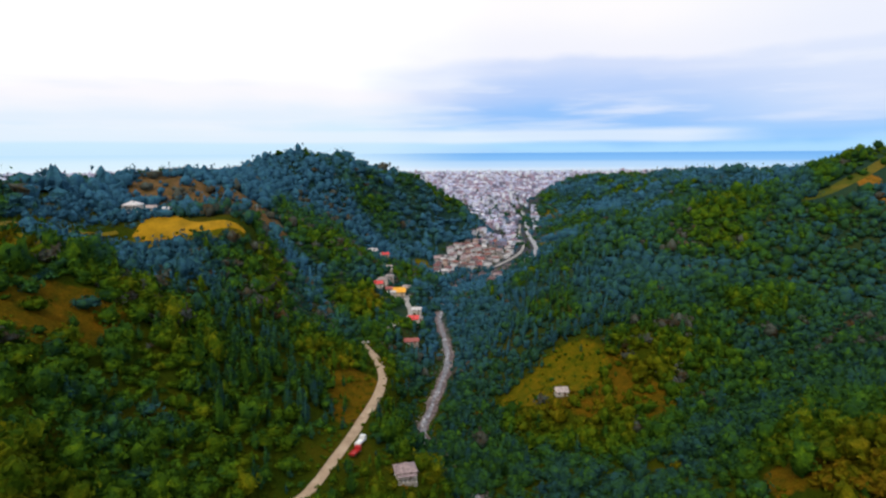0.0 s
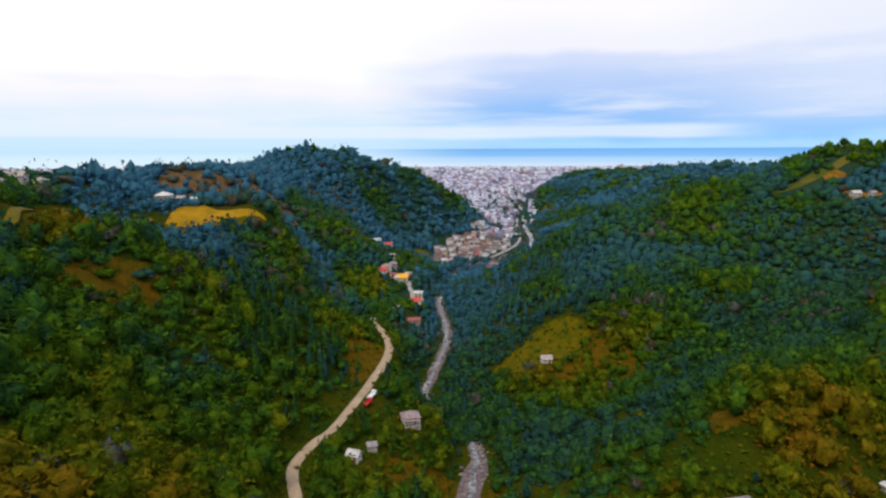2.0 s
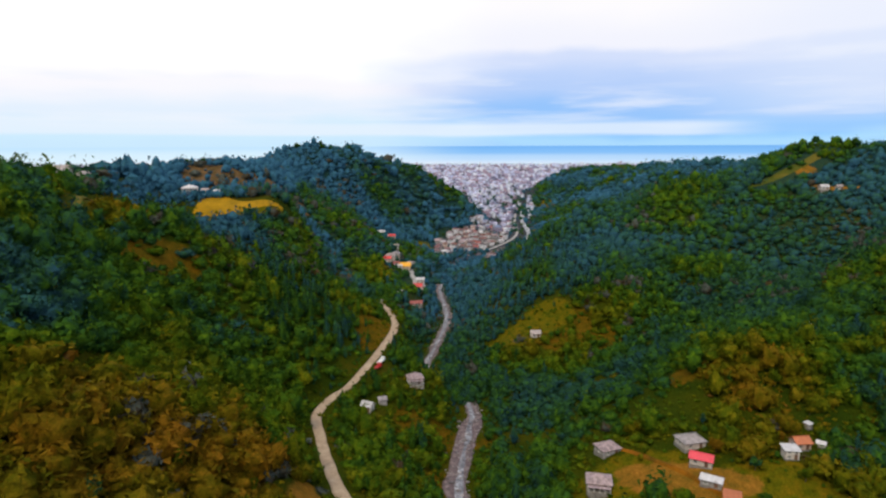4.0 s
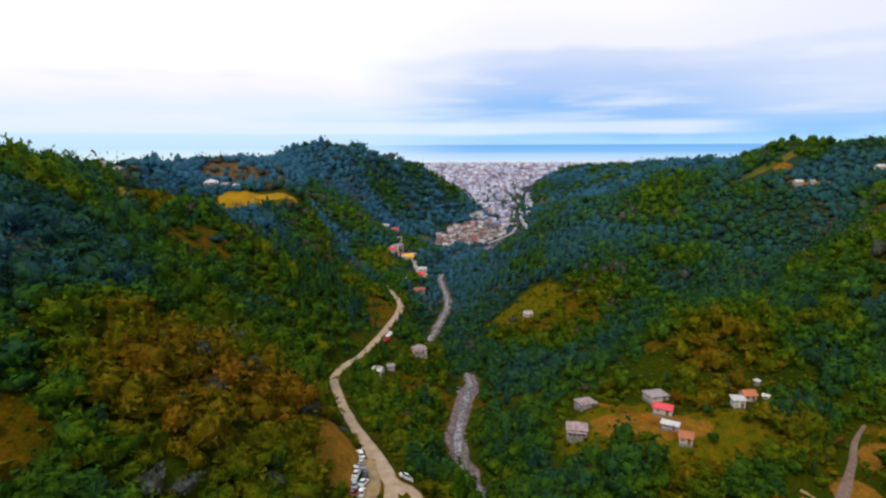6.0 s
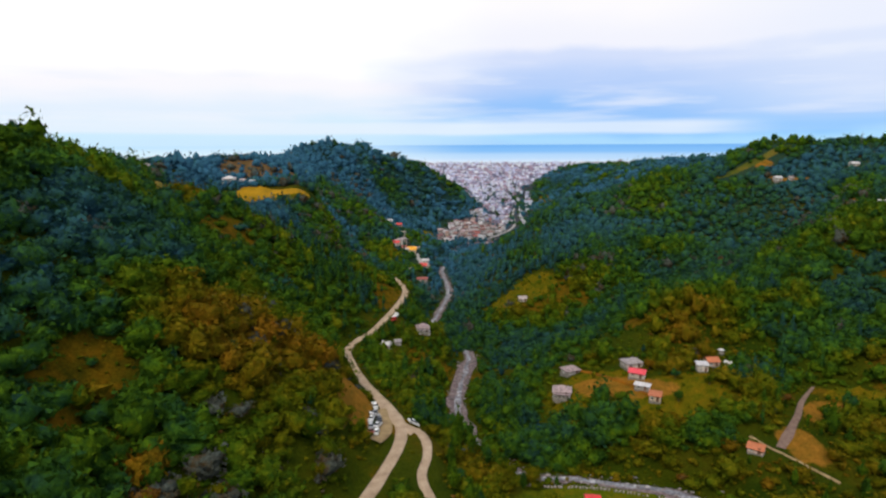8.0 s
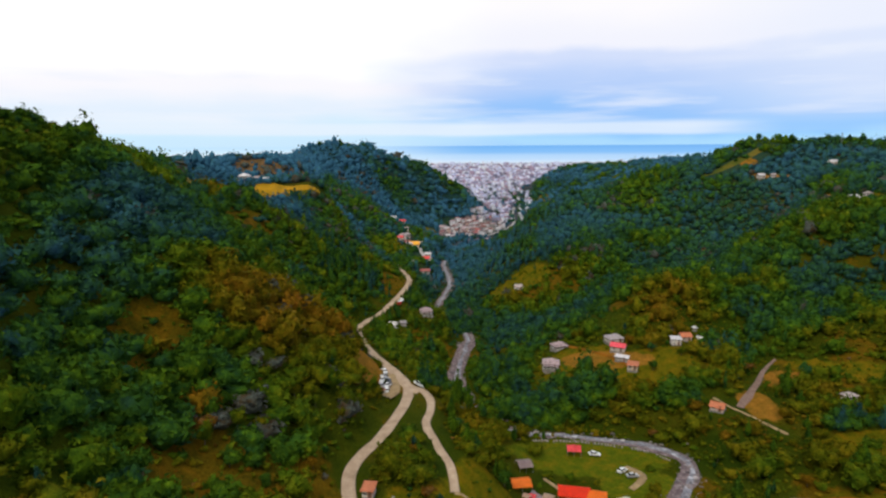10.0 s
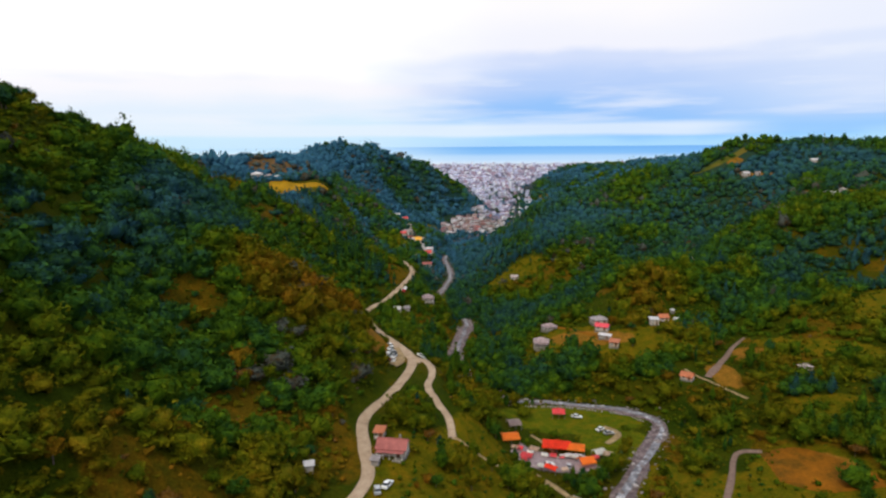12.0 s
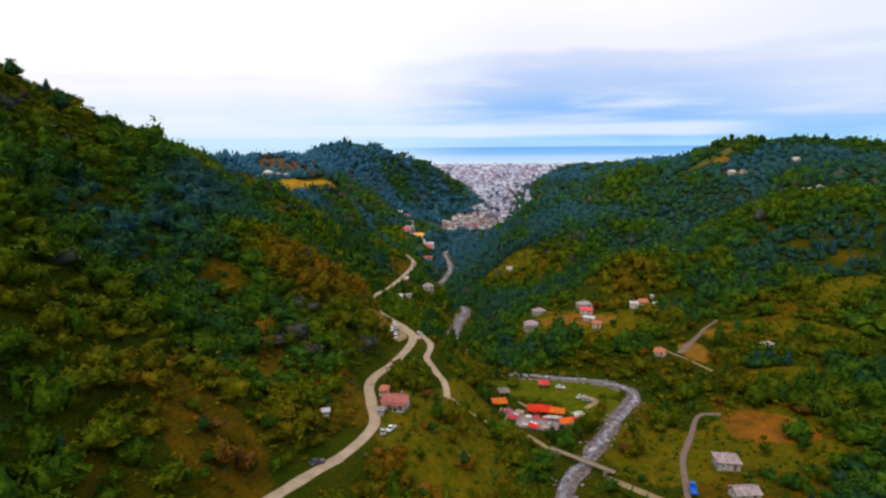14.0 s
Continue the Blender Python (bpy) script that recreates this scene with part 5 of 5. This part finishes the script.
    for side in (0, 1):
        for col in (-0.28, 0.0, 0.28):
            for lev in range(3):
                q = k[h[k] > 3.1 * lev + 2.8]
                zc = z[q] + 1.5 + 3.0 * lev
                u = col * (l[q] if side == 0 else w[q])
                d = (w[q] if side == 0 else l[q]) / 2 + 0.03
                for du, dz in ((-0.6, -0.6), (0.6, -0.6), (0.6, 0.6), (-0.6, 0.6)):
                    pu, pv = (u + du, -d) if side == 0 else (-d, u + du)
                    V.append(np.stack([x[q] + c[q] * pu - s[q] * pv, y[q] + s[q] * pu + c[q] * pv, zc + dz], -1))
                V[-4:] = [np.stack(V[-4:], 1).reshape(-1, 3)]
    V = np.vstack(V)
    ob = mesh_object("town_windows", V, np.arange(len(V)).reshape(-1, 4), GLASS)
    tagged(ob, "dark windows of the town's nearer houses", "window", kind="stuff")


town()

# ---- woods ----
rng = np.random.default_rng(7)


def ball(level):
    bm = bmesh.new()
    bmesh.ops.create_icosphere(bm, subdivisions=level, radius=1)
    v = np.array([p.co[:] for p in bm.verts])
    f = np.array([[p.index for p in q.verts] for q in bm.faces])
    bm.free()
    return v, f


def crown_shape(level, seed, tall, tufts, spray=(0.07, 0.15)):
    """One lumpy crown with loose leaf sprays, open underneath, base at 0 and about 1 wide: verts, faces."""
    v, f = ball(level)
    r = np.random.default_rng(seed)

    def swell(u):
        d = np.full(len(u), 0.68)
        for a, amount, width in boughs:
            d += amount * np.exp(-((1 - u @ a) / width))
        return d

    boughs = []
    for k in range(13):
        a = r.normal(size=3)
        a[2] = abs(a[2]) * 0.9
        boughs.append((a / np.linalg.norm(a), r.uniform(0.22, 0.65), r.uniform(0.04, 0.12)))

    def shape(u, grow):
        p = u * (swell(u) * grow)[:, None] * 0.46
        if tall > 1.6:
            p[:, :2] *= (1.1 - 0.85 * np.clip((p[:, 2] + 0.42) / 0.9, 0, 1))[:, None]
        p[:, 2] = (p[:, 2] + 0.38) * tall
        return p

    j = r.normal(0, 0.10, v.shape)
    u = v + j
    u /= np.linalg.norm(u, axis=1)[:, None]
    p = shape(u, r.uniform(0.84, 1.10, len(u)) * (0.90 if tufts > 12 else 1.0))
    keep = p[f][:, :, 2].mean(1) > 0.19 * tall
    f = f[keep]
    used = np.unique(f)
    back = np.zeros(len(p), int)
    back[used] = np.arange(len(used))
    V, F = [p[used]], [back[f]]
    if tufts:
        w = r.normal(size=(tufts, 3))
        w[:, 2] = np.abs(w[:, 2]) * 0.9 - 0.12
        w /= np.linalg.norm(w, axis=1)[:, None]
        c = shape(w, r.uniform(0.84, 1.16, tufts))
        e = r.normal(size=(tufts, 3, 3))
        e *= (r.uniform(*spray, tufts)[:, None, None] / np.linalg.norm(e, axis=2)[:, :, None])
        V.append((c[:, None, :] + e).reshape(-1, 3))
        F.append(np.arange(tufts * 3).reshape(-1, 3) + len(used))
    return np.vstack(V), np.vstack(F)


def plant(name, xs, ys, sizes, shapes, pick, tints, label, category, sink=0.21, material=None, rise=(0.55, 1.1), smooth=True):
    """Many crowns as one sheet of canopy."""
    zs = ground_at(xs, ys)
    V, F, T, base = [], [], [], 0
    turn = rng.uniform(0, 2 * math.pi, len(xs))
    for s, (sv, sf) in enumerate(shapes):
        k = np.where(pick == s)[0]
        if not len(k):
            continue
        c, sn = np.cos(turn[k])[:, None], np.sin(turn[k])[:, None]
        w = sizes[k][:, None]
        h = w * rng.uniform(*rise, len(k))[:, None]
        x = xs[k][:, None] + w * (sv[None, :, 0] * c - sv[None, :, 1] * sn)
        y = ys[k][:, None] + w * (sv[None, :, 0] * sn + sv[None, :, 1] * c)
        z = zs[k][:, None] - sink * w + h * sv[None, :, 2]
        V.append(np.stack([x, y, z], -1).reshape(-1, 3))
        F.append((sf[None] + (base + np.arange(len(k))[:, None, None] * len(sv))).reshape(-1, 3))
        T.append(np.repeat(tints[k], len(sv)))
        base += len(k) * len(sv)
    ob = mesh_object(name, np.vstack(V), np.vstack(F), material or FOLIAGE, smooth)
    point_value(ob, "tint", np.concatenate(T))
    return tagged(ob, label, category, kind="stuff")


def scatter(x0, x1, y0, y1, gap):
    gx, gy = np.meshgrid(np.arange(x0, x1, gap), np.arange(y0, y1, gap))
    gx = (gx + rng.uniform(-0.48, 0.48, gx.shape) * gap).ravel()
    gy = (gy + rng.uniform(-0.48, 0.48, gy.shape) * gap).ravel()
    return gx, gy


def stretch(line, y0, y1):
    return [p for p in line if y0 <= p[1] <= y1]


# verges kept open; elsewhere the trees close over road and river
KEEP_OFF = [(stretch(ROAD, -400, 50), 6.4), (stretch(ROAD, 40, 130), 4.6), (stretch(ROAD, 120, 242), 3.3), (stretch(ROAD, 238, 293), 2.4), (RIVER[1:9], 6.0), (RIVER[8:11], 2.0), (stretch(RIVER, 84, 184), 5.8), (RIVER[15:19], 4.4), (RIVER[22:26], 9.0), (BRANCH[:6], 5.2), (BRANCH[5:], 5.6),
            (stretch(VILLAGE_ROAD, 369, 431), 3.4), (stretch(VILLAGE_ROAD, 640, 1000), 8.0), (FLAT_TRACK, 3.6), (BRIDGE_TRACK, 3.4), (TERRACE_TRACK, 5.0), (HILL_TRACK, 4.0), (YARD_TRACK, 2.6), (CREST_TRACK, 5.0)]
SIDE = np.array([(x, y) for x, y, _ in STANDS])
REACH = np.array([r for _, _, r in STANDS])


def room(x, y):
    """Metres of free ground from a spot to the nearest road, river or house."""
    free = np.full(len(x), 1e9)
    for line, half in KEEP_OFF:
        free = np.minimum(free, near_line(x, y, line, 3.0)[0] - half)
    for (hx, hy), hr in zip(SIDE, REACH):
        free = np.minimum(free, np.hypot(x - hx, y - hy) - hr)
    return free


def hue_of(x, y):
    """Mixed woods: olive and rust on the near slopes, distance haze painted in as bluer leaves to the north."""
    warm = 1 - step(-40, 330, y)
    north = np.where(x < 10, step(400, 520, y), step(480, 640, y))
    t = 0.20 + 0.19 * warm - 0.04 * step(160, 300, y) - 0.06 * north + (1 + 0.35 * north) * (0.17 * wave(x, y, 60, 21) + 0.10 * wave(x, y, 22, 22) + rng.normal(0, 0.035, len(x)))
    t += 0.20 * inside(x, y, OLIVE) + 0.045 * (1 - step(180, 300, y))
    west = step(40, 90, -x)
    # greener along the valley floor; relief light painted into the hue: yellower spurs, darker hollows
    z = ground_at(x, y)
    t += 0.11 * (1 - step(28, 62, z)) * (1 - north)
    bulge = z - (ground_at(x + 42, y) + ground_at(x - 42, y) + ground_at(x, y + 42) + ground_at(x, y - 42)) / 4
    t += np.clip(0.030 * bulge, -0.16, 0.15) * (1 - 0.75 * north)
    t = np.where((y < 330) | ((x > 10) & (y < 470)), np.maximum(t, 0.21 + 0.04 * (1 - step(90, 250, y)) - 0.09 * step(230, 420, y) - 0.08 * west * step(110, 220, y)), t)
    rust = (wave(x, y, 34, 23) + 0.6 * wave(x, y, 13, 24) + rng.normal(0, 0.3, len(x))) > (1.62 - 0.25 * warm + north)
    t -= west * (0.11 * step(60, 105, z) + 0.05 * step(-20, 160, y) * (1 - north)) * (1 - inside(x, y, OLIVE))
    rust &= (rng.random(len(x)) > 0.7 * np.maximum(west, step(60, 100, y))) & (y < 300)
    t = np.where(rust, rng.uniform(0.52, 0.80, len(x)), t)
    t = np.where(bracken(x, y) * rng.random(len(x)) > 0.60, rng.uniform(0.33, 0.50, len(x)), t)
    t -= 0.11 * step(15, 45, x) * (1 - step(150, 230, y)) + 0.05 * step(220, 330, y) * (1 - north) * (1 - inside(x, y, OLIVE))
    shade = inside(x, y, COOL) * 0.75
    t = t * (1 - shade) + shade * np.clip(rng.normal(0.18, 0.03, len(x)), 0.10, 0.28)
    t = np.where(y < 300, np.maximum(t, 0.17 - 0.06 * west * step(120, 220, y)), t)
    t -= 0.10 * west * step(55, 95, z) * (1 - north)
    bare = rng.random(len(x)) < 0.004 + (0.12 + 0.12 * west) * step(0.0, 0.6, wave(x, y, 46, 27)) * (1 - 0.6 * north) * step(-90, 0, y) * (1 - step(-20, 40, x) * (1 - step(180, 260, y))) + 0.3 * inside(x, y, HEATH)
    return np.clip(np.where(bare, 1.0, t), 0.0, 1.0)


TALLS = [0.95, 1.1, 0.85, 1.3, 1.0, 1.5, 2.0, 2.4]
NEAR_SHAPES = [crown_shape(2, 100 + k, TALLS[k], 160, (0.07, 0.16)) for k in range(8)]
MIDDLE_SHAPES = [crown_shape(2, 200 + k, TALLS[k], 85, (0.09, 0.20)) for k in range(8)]
COARSE_SHAPES = [crown_shape(1, 400 + k, TALLS[k], 30, (0.12, 0.26)) for k in range(8)]
LOW_SHAPES = [crown_shape(1, 500 + k, TALLS[k], 9, (0.12, 0.26)) for k in range(8)]


def open_ground(x, y):
    built = np.maximum(inside(x, y, TOWN) * np.where(y < 820, 0.7, 1.0), 0.85 * inside(x, y, VILLAGE_EDGE))
    return np.maximum(np.maximum(np.maximum(inside(x, y, LAWN), inside(x, y, GRASS)) * np.where(y > 700, 0.6, 1.0), inside(x, y, EARTH)), np.maximum(np.maximum(inside(x, y, CROPS), 0.78 * inside(x, y, HEATH)), built))


def woods(name, x0, x1, y0, y1, gap, mean, shapes, label, rise=(0.6, 1.2), smooth=False):
    xs, ys = scatter(x0, x1, y0, y1, gap)
    free = room(xs, ys)
    keep = (rng.random(len(xs)) > open_ground(xs, ys) * 0.97) & (free > 0) & (inside(xs, ys + 8, CROPS) < 0.4) & (rng.random(len(xs)) < wooded(xs, ys))
    xs, ys, free = xs[keep], ys[keep], free[keep]
    sizes = mean * (1 + 0.30 * wave(xs, ys, 38, 41)) * np.exp(rng.normal(0, 0.42, len(xs)))
    sizes *= 1 - 0.35 * step(108, 128, ground_at(xs, ys))
    sizes = np.clip(sizes, mean * 0.4, mean * 1.7) * np.clip(0.38 + free / 9, 0.38, 1.0)
    tall = (wave(xs, ys, 70, 51) + 0.4 * rng.normal(size=len(xs))) > 0.50 + 0.15 * (ys < 150) + 1.3 * step(80, 104, ground_at(xs, ys))
    pick = np.where(tall, rng.integers(6, 8, len(xs)), rng.integers(0, 6, len(xs)))
    sizes = np.where(tall, sizes * 0.7, sizes)
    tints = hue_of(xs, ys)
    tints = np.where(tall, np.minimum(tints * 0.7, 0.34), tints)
    return plant(name, xs, ys, sizes, shapes, pick, tints, label, "woods", rise=rise, smooth=smooth)


NEAR_LABEL = "mixed broadleaf canopy with olive, green and rust crowns"
woods("near_woods", -200, 190, -150, 70, 3.7, 5.4, NEAR_SHAPES, NEAR_LABEL, rise=(0.65, 1.2), smooth=True)
woods("middle_woods", -190, 250, 70, 215, 3.1, 4.8, MIDDLE_SHAPES, "thick mixed woods on both valley sides", smooth=True)
woods("slope_woods", -190, 330, 215, 300, 3.1, 4.7, COARSE_SHAPES, "thick mixed woods on both valley sides", smooth=True)
woods("spur_woods", 250, 330, 70, 215, 3.4, 5.0, COARSE_SHAPES, "thick mixed woods on the eastern spur", smooth=True)
woods("north_woods", -220, 430, 300, 450, 3.6, 5.3, LOW_SHAPES, "dark woods over the northern hills, haze blue in the leaf colour", smooth=True)
woods("hill_woods", -260, 430, 450, 640, 3.4, 5.0, LOW_SHAPES, "blue-green woods on the hill above the village, tinted for haze", smooth=True)
woods("far_woods", -330, 560, 640, 1640, 7.6, 10.2, LOW_SHAPES, "dense dark green woods on the far hills, tinted blue for haze", rise=(0.5, 0.9), smooth=True)


def outer():
    """Woods beyond the crests, coarser."""
    for name, box in (("outer_woods_west", (-380, -200, -320, 60)), ("outer_woods_east", (190, 560, -320, 60)), ("outer_woods_south", (-200, 190, -320, -150)),
                      ("outer_slope_west", (-380, -190, 60, 300)), ("outer_slope_east", (330, 620, 60, 300))):
        woods(name, *box, 7.0, 8.0, LOW_SHAPES, "woods on the outer slopes of the valley")


outer()


def undergrowth():
    """Thick low growth that fills the gaps on the near slopes."""
    xs, ys = scatter(-150, 200, -150, 150, 3.2)
    keep = (room(xs, ys) > 0.5) & (open_ground(xs, ys) < 0.35)
    xs, ys = xs[keep], ys[keep]
    plant("undergrowth", xs, ys, np.exp(rng.normal(0.40, 0.38, len(xs))), LOW_SHAPES[:6], rng.integers(0, 6, len(xs)), np.clip(hue_of(xs, ys) + 0.05 + 0.12 * bracken(xs, ys), 0, 0.85), "thick low olive undergrowth on the slopes", "scrub", sink=0.22, smooth=False)


undergrowth()


def bushes():
    """Low scrub in the clearings and along the verges."""
    xs, ys = scatter(-160, 340, -120, 320, 3.2)
    free = room(xs, ys)
    open_ = open_ground(xs, ys)
    keep = (free > -1.5) & ((open_ > 0.2) | (free < 7)) & (inside(xs, ys, CROPS) < 0.3) & (inside(xs, ys, LAWN) < 0.4) & (inside(xs, ys, EARTH) < 0.5) & (rng.random(len(xs)) < np.where(open_ > 0.2, 0.55, 0.7))
    xs, ys = xs[keep], ys[keep]
    sizes = rng.uniform(0.7, 1.7, len(xs)) * (1 + 0.6 * (rng.random(len(xs)) < 0.25))
    plant("scrub", xs, ys, sizes, COARSE_SHAPES[:6], rng.integers(0, 6, len(xs)), np.where(open_[keep] > 0.2, rng.uniform(0.28, 0.60, len(xs)), np.clip(hue_of(xs, ys) + 0.1, 0, 0.95)), "low olive and rust scrub in the clearings", "scrub", sink=0.12)
    xs, ys = scatter(60, 700, 830, 2600, 21)
    keep = inside(xs, ys, TOWN) > 0.3
    plant("town_trees", xs[keep], ys[keep], rng.uniform(5, 10, keep.sum()), LOW_SHAPES[:6], rng.integers(0, 6, keep.sum()), np.clip(rng.normal(0.15, 0.1, keep.sum()), 0, 1),
          "dark green trees between the town houses", "trees")
    xs, ys = scatter(-60, 140, 400, 900, 7.0)
    keep = (room(xs, ys) > -1.2) & (room(xs, ys) < 14) & (np.maximum(inside(xs, ys, TOWN), inside(xs, ys, VILLAGE_EDGE)) > 0.2)
    plant("garden_trees", xs[keep], ys[keep], rng.uniform(2.6, 5.0, keep.sum()), COARSE_SHAPES[:6], rng.integers(0, 6, keep.sum()), np.clip(rng.normal(0.20, 0.1, keep.sum()), 0, 0.6),
          "dark green trees in the village gardens", "trees", smooth=False)


bushes()


# ---- single trees near the road, the houses and on the skyline ----
LIMBED = []


def tree_prototype(seed, tall, tint, label):
    """A tree about 6 m high: tapered trunk with limbs, and a crown of leaf sprays with gaps."""
    r = random.Random(seed)
    ob = thing("tree", pose(0, 0, 0), label, "tree", "single trees of the valley")
    h = 6.0
    bm = bm_tube((0, 0, -0.5), (0.1, 0.05, h * 0.45), 0.20, 0.13)
    bm_tube((0.1, 0.05, h * 0.45), (0.15, 0.0, h * 0.8), 0.13, 0.05, bm)
    for k in range(6):
        a, z0 = r.uniform(0, 6.28), h * r.uniform(0.28, 0.6)
        d = r.uniform(1.0, 1.7)
        bm_tube((0.08, 0.03, z0), (d * math.cos(a), d * math.sin(a), z0 + r.uniform(0.7, 1.5)), 0.08, 0.025, bm, 5)
    part("trunk", bm, BARK, ob)
    v, f = crown_shape(3, seed + 900, tall, 420)
    width = 4.6 if tall < 1.6 else 2.9
    v = v * np.array([width, width, width * 0.86]) + np.array([0, 0, h * 0.24])
    me = mesh_object("crown", v, f, FOLIAGE)
    point_value(me, "tint", np.full(len(v), tint))
    me.parent = ob
    return ob


KINDS = [(1, 1.1, 0.30, "dark green broadleaf tree with a rounded crown"), (2, 1.2, 0.44, "olive green broadleaf tree with an uneven crown"), (3, 1.0, 0.56, "yellow-green broadleaf tree turning in autumn"),
         (4, 1.15, 0.74, "ochre autumn tree with a ragged crown"), (5, 2.1, 0.17, "slim dark evergreen tree"), (6, 1.25, 0.22, "tall blue-green tree with a dense crown"),
         (7, 1.05, 0.86, "rust-coloured autumn tree with a thin crown")]
for k in KINDS:
    LIMBED.append(tree_prototype(*k))


def single_trees():
    r = random.Random(23)
    spots = []
    for x0, x1, y0, y1, n in ((-14, 34, -95, 60, 34), (24, 74, -28, 10, 16), (26, 80, 40, 50, 10), (70, 160, -95, 30, 34), (-70, -16, -100, 60, 50), (40, 135, 62, 135, 40)):
        got = tries = 0
        while got < n and tries < 4000:
            tries += 1
            x, y = r.uniform(x0, x1), r.uniform(y0, y1)
            if room(np.array([x]), np.array([y]))[0] < 1.2 or max(inside(np.array([x]), np.array([y]), EARTH + LAWN)) > 0.1:
                continue
            if spots and min((x - a) ** 2 + (y - b) ** 2 for a, b, _ in spots) < 9:
                continue
            spots.append((x, y, r.uniform(0.45, 0.95)))
            got += 1
    spots += [(59, -6, 1.15), (55, -11, 1.25), (51, -15, 1.1), (62, -1, 0.9), (47, -17, 0.9), (64, 3, 0.8), (67, 8, 0.85), (-202.5, 294, 1.35), (-50, -97, 1.25), (-47, -93, 1.0), (-54, -92, 0.9)]
    crest = [(331, 408, 1.45), (360, 402, 1.1), (392, 400, 1.25), (412, 400, 1.0), (300, 412, 1.0), (292, 410, 0.9), (286, 411, 1.0), (-190, 372, 0.9), (-197, 368, 1.0), (-184, 380, 0.8),
             (184, 387, 1.1), (232, 396, 1.0), (255, 402, 1.1), (300, 412, 1.0)]
    for line, lo, hi, n in ((CREST_WEST, -110, 110, 26), (CREST_WEST, 110, 430, 26), (CREST_WEST, 480, 700, 26), (SPUR_NORTH, 380, 440, 18)):
        pts = [p for p in along(line, 4.0) if lo <= p[1] <= hi]
        for k in range(n):
            px, py, _ = r.choice(pts)
            px, py = px + r.uniform(-9, 9), py + r.uniform(-6, 6)
            if room(np.array([px]), np.array([py]))[0] > 1.5 and inside(np.array([px]), np.array([py]), HEATH + EARTH + GRASS + CROPS)[0] < 0.4:
                crest.append((px, py, r.uniform(0.75, 1.2)))
    used = set()
    for i, (x, y, s) in enumerate(spots + crest):
        k = r.choice([0, 0, 1, 1, 1, 2, 2, 3, 4, 5, 6]) if i < len(spots) - 4 else 6 if i < len(spots) else r.choice([0, 0, 4, 5, 5])
        m = pose(x, y, float(ground_at(x, y)) - 0.05, 0, 0, r.uniform(0, 360)) @ Matrix.Diagonal((s, s, s * r.uniform(0.9, 1.15), 1))
        if k not in used:
            used.add(k)
            LIMBED[k].matrix_basis = m
        else:
            ob = copy_thing(LIMBED[k], Matrix.Identity(4))
            ob.matrix_basis = m
    for k, ob in enumerate(LIMBED):
        if k not in used:
            bpy.data.objects.remove(ob)


single_trees()
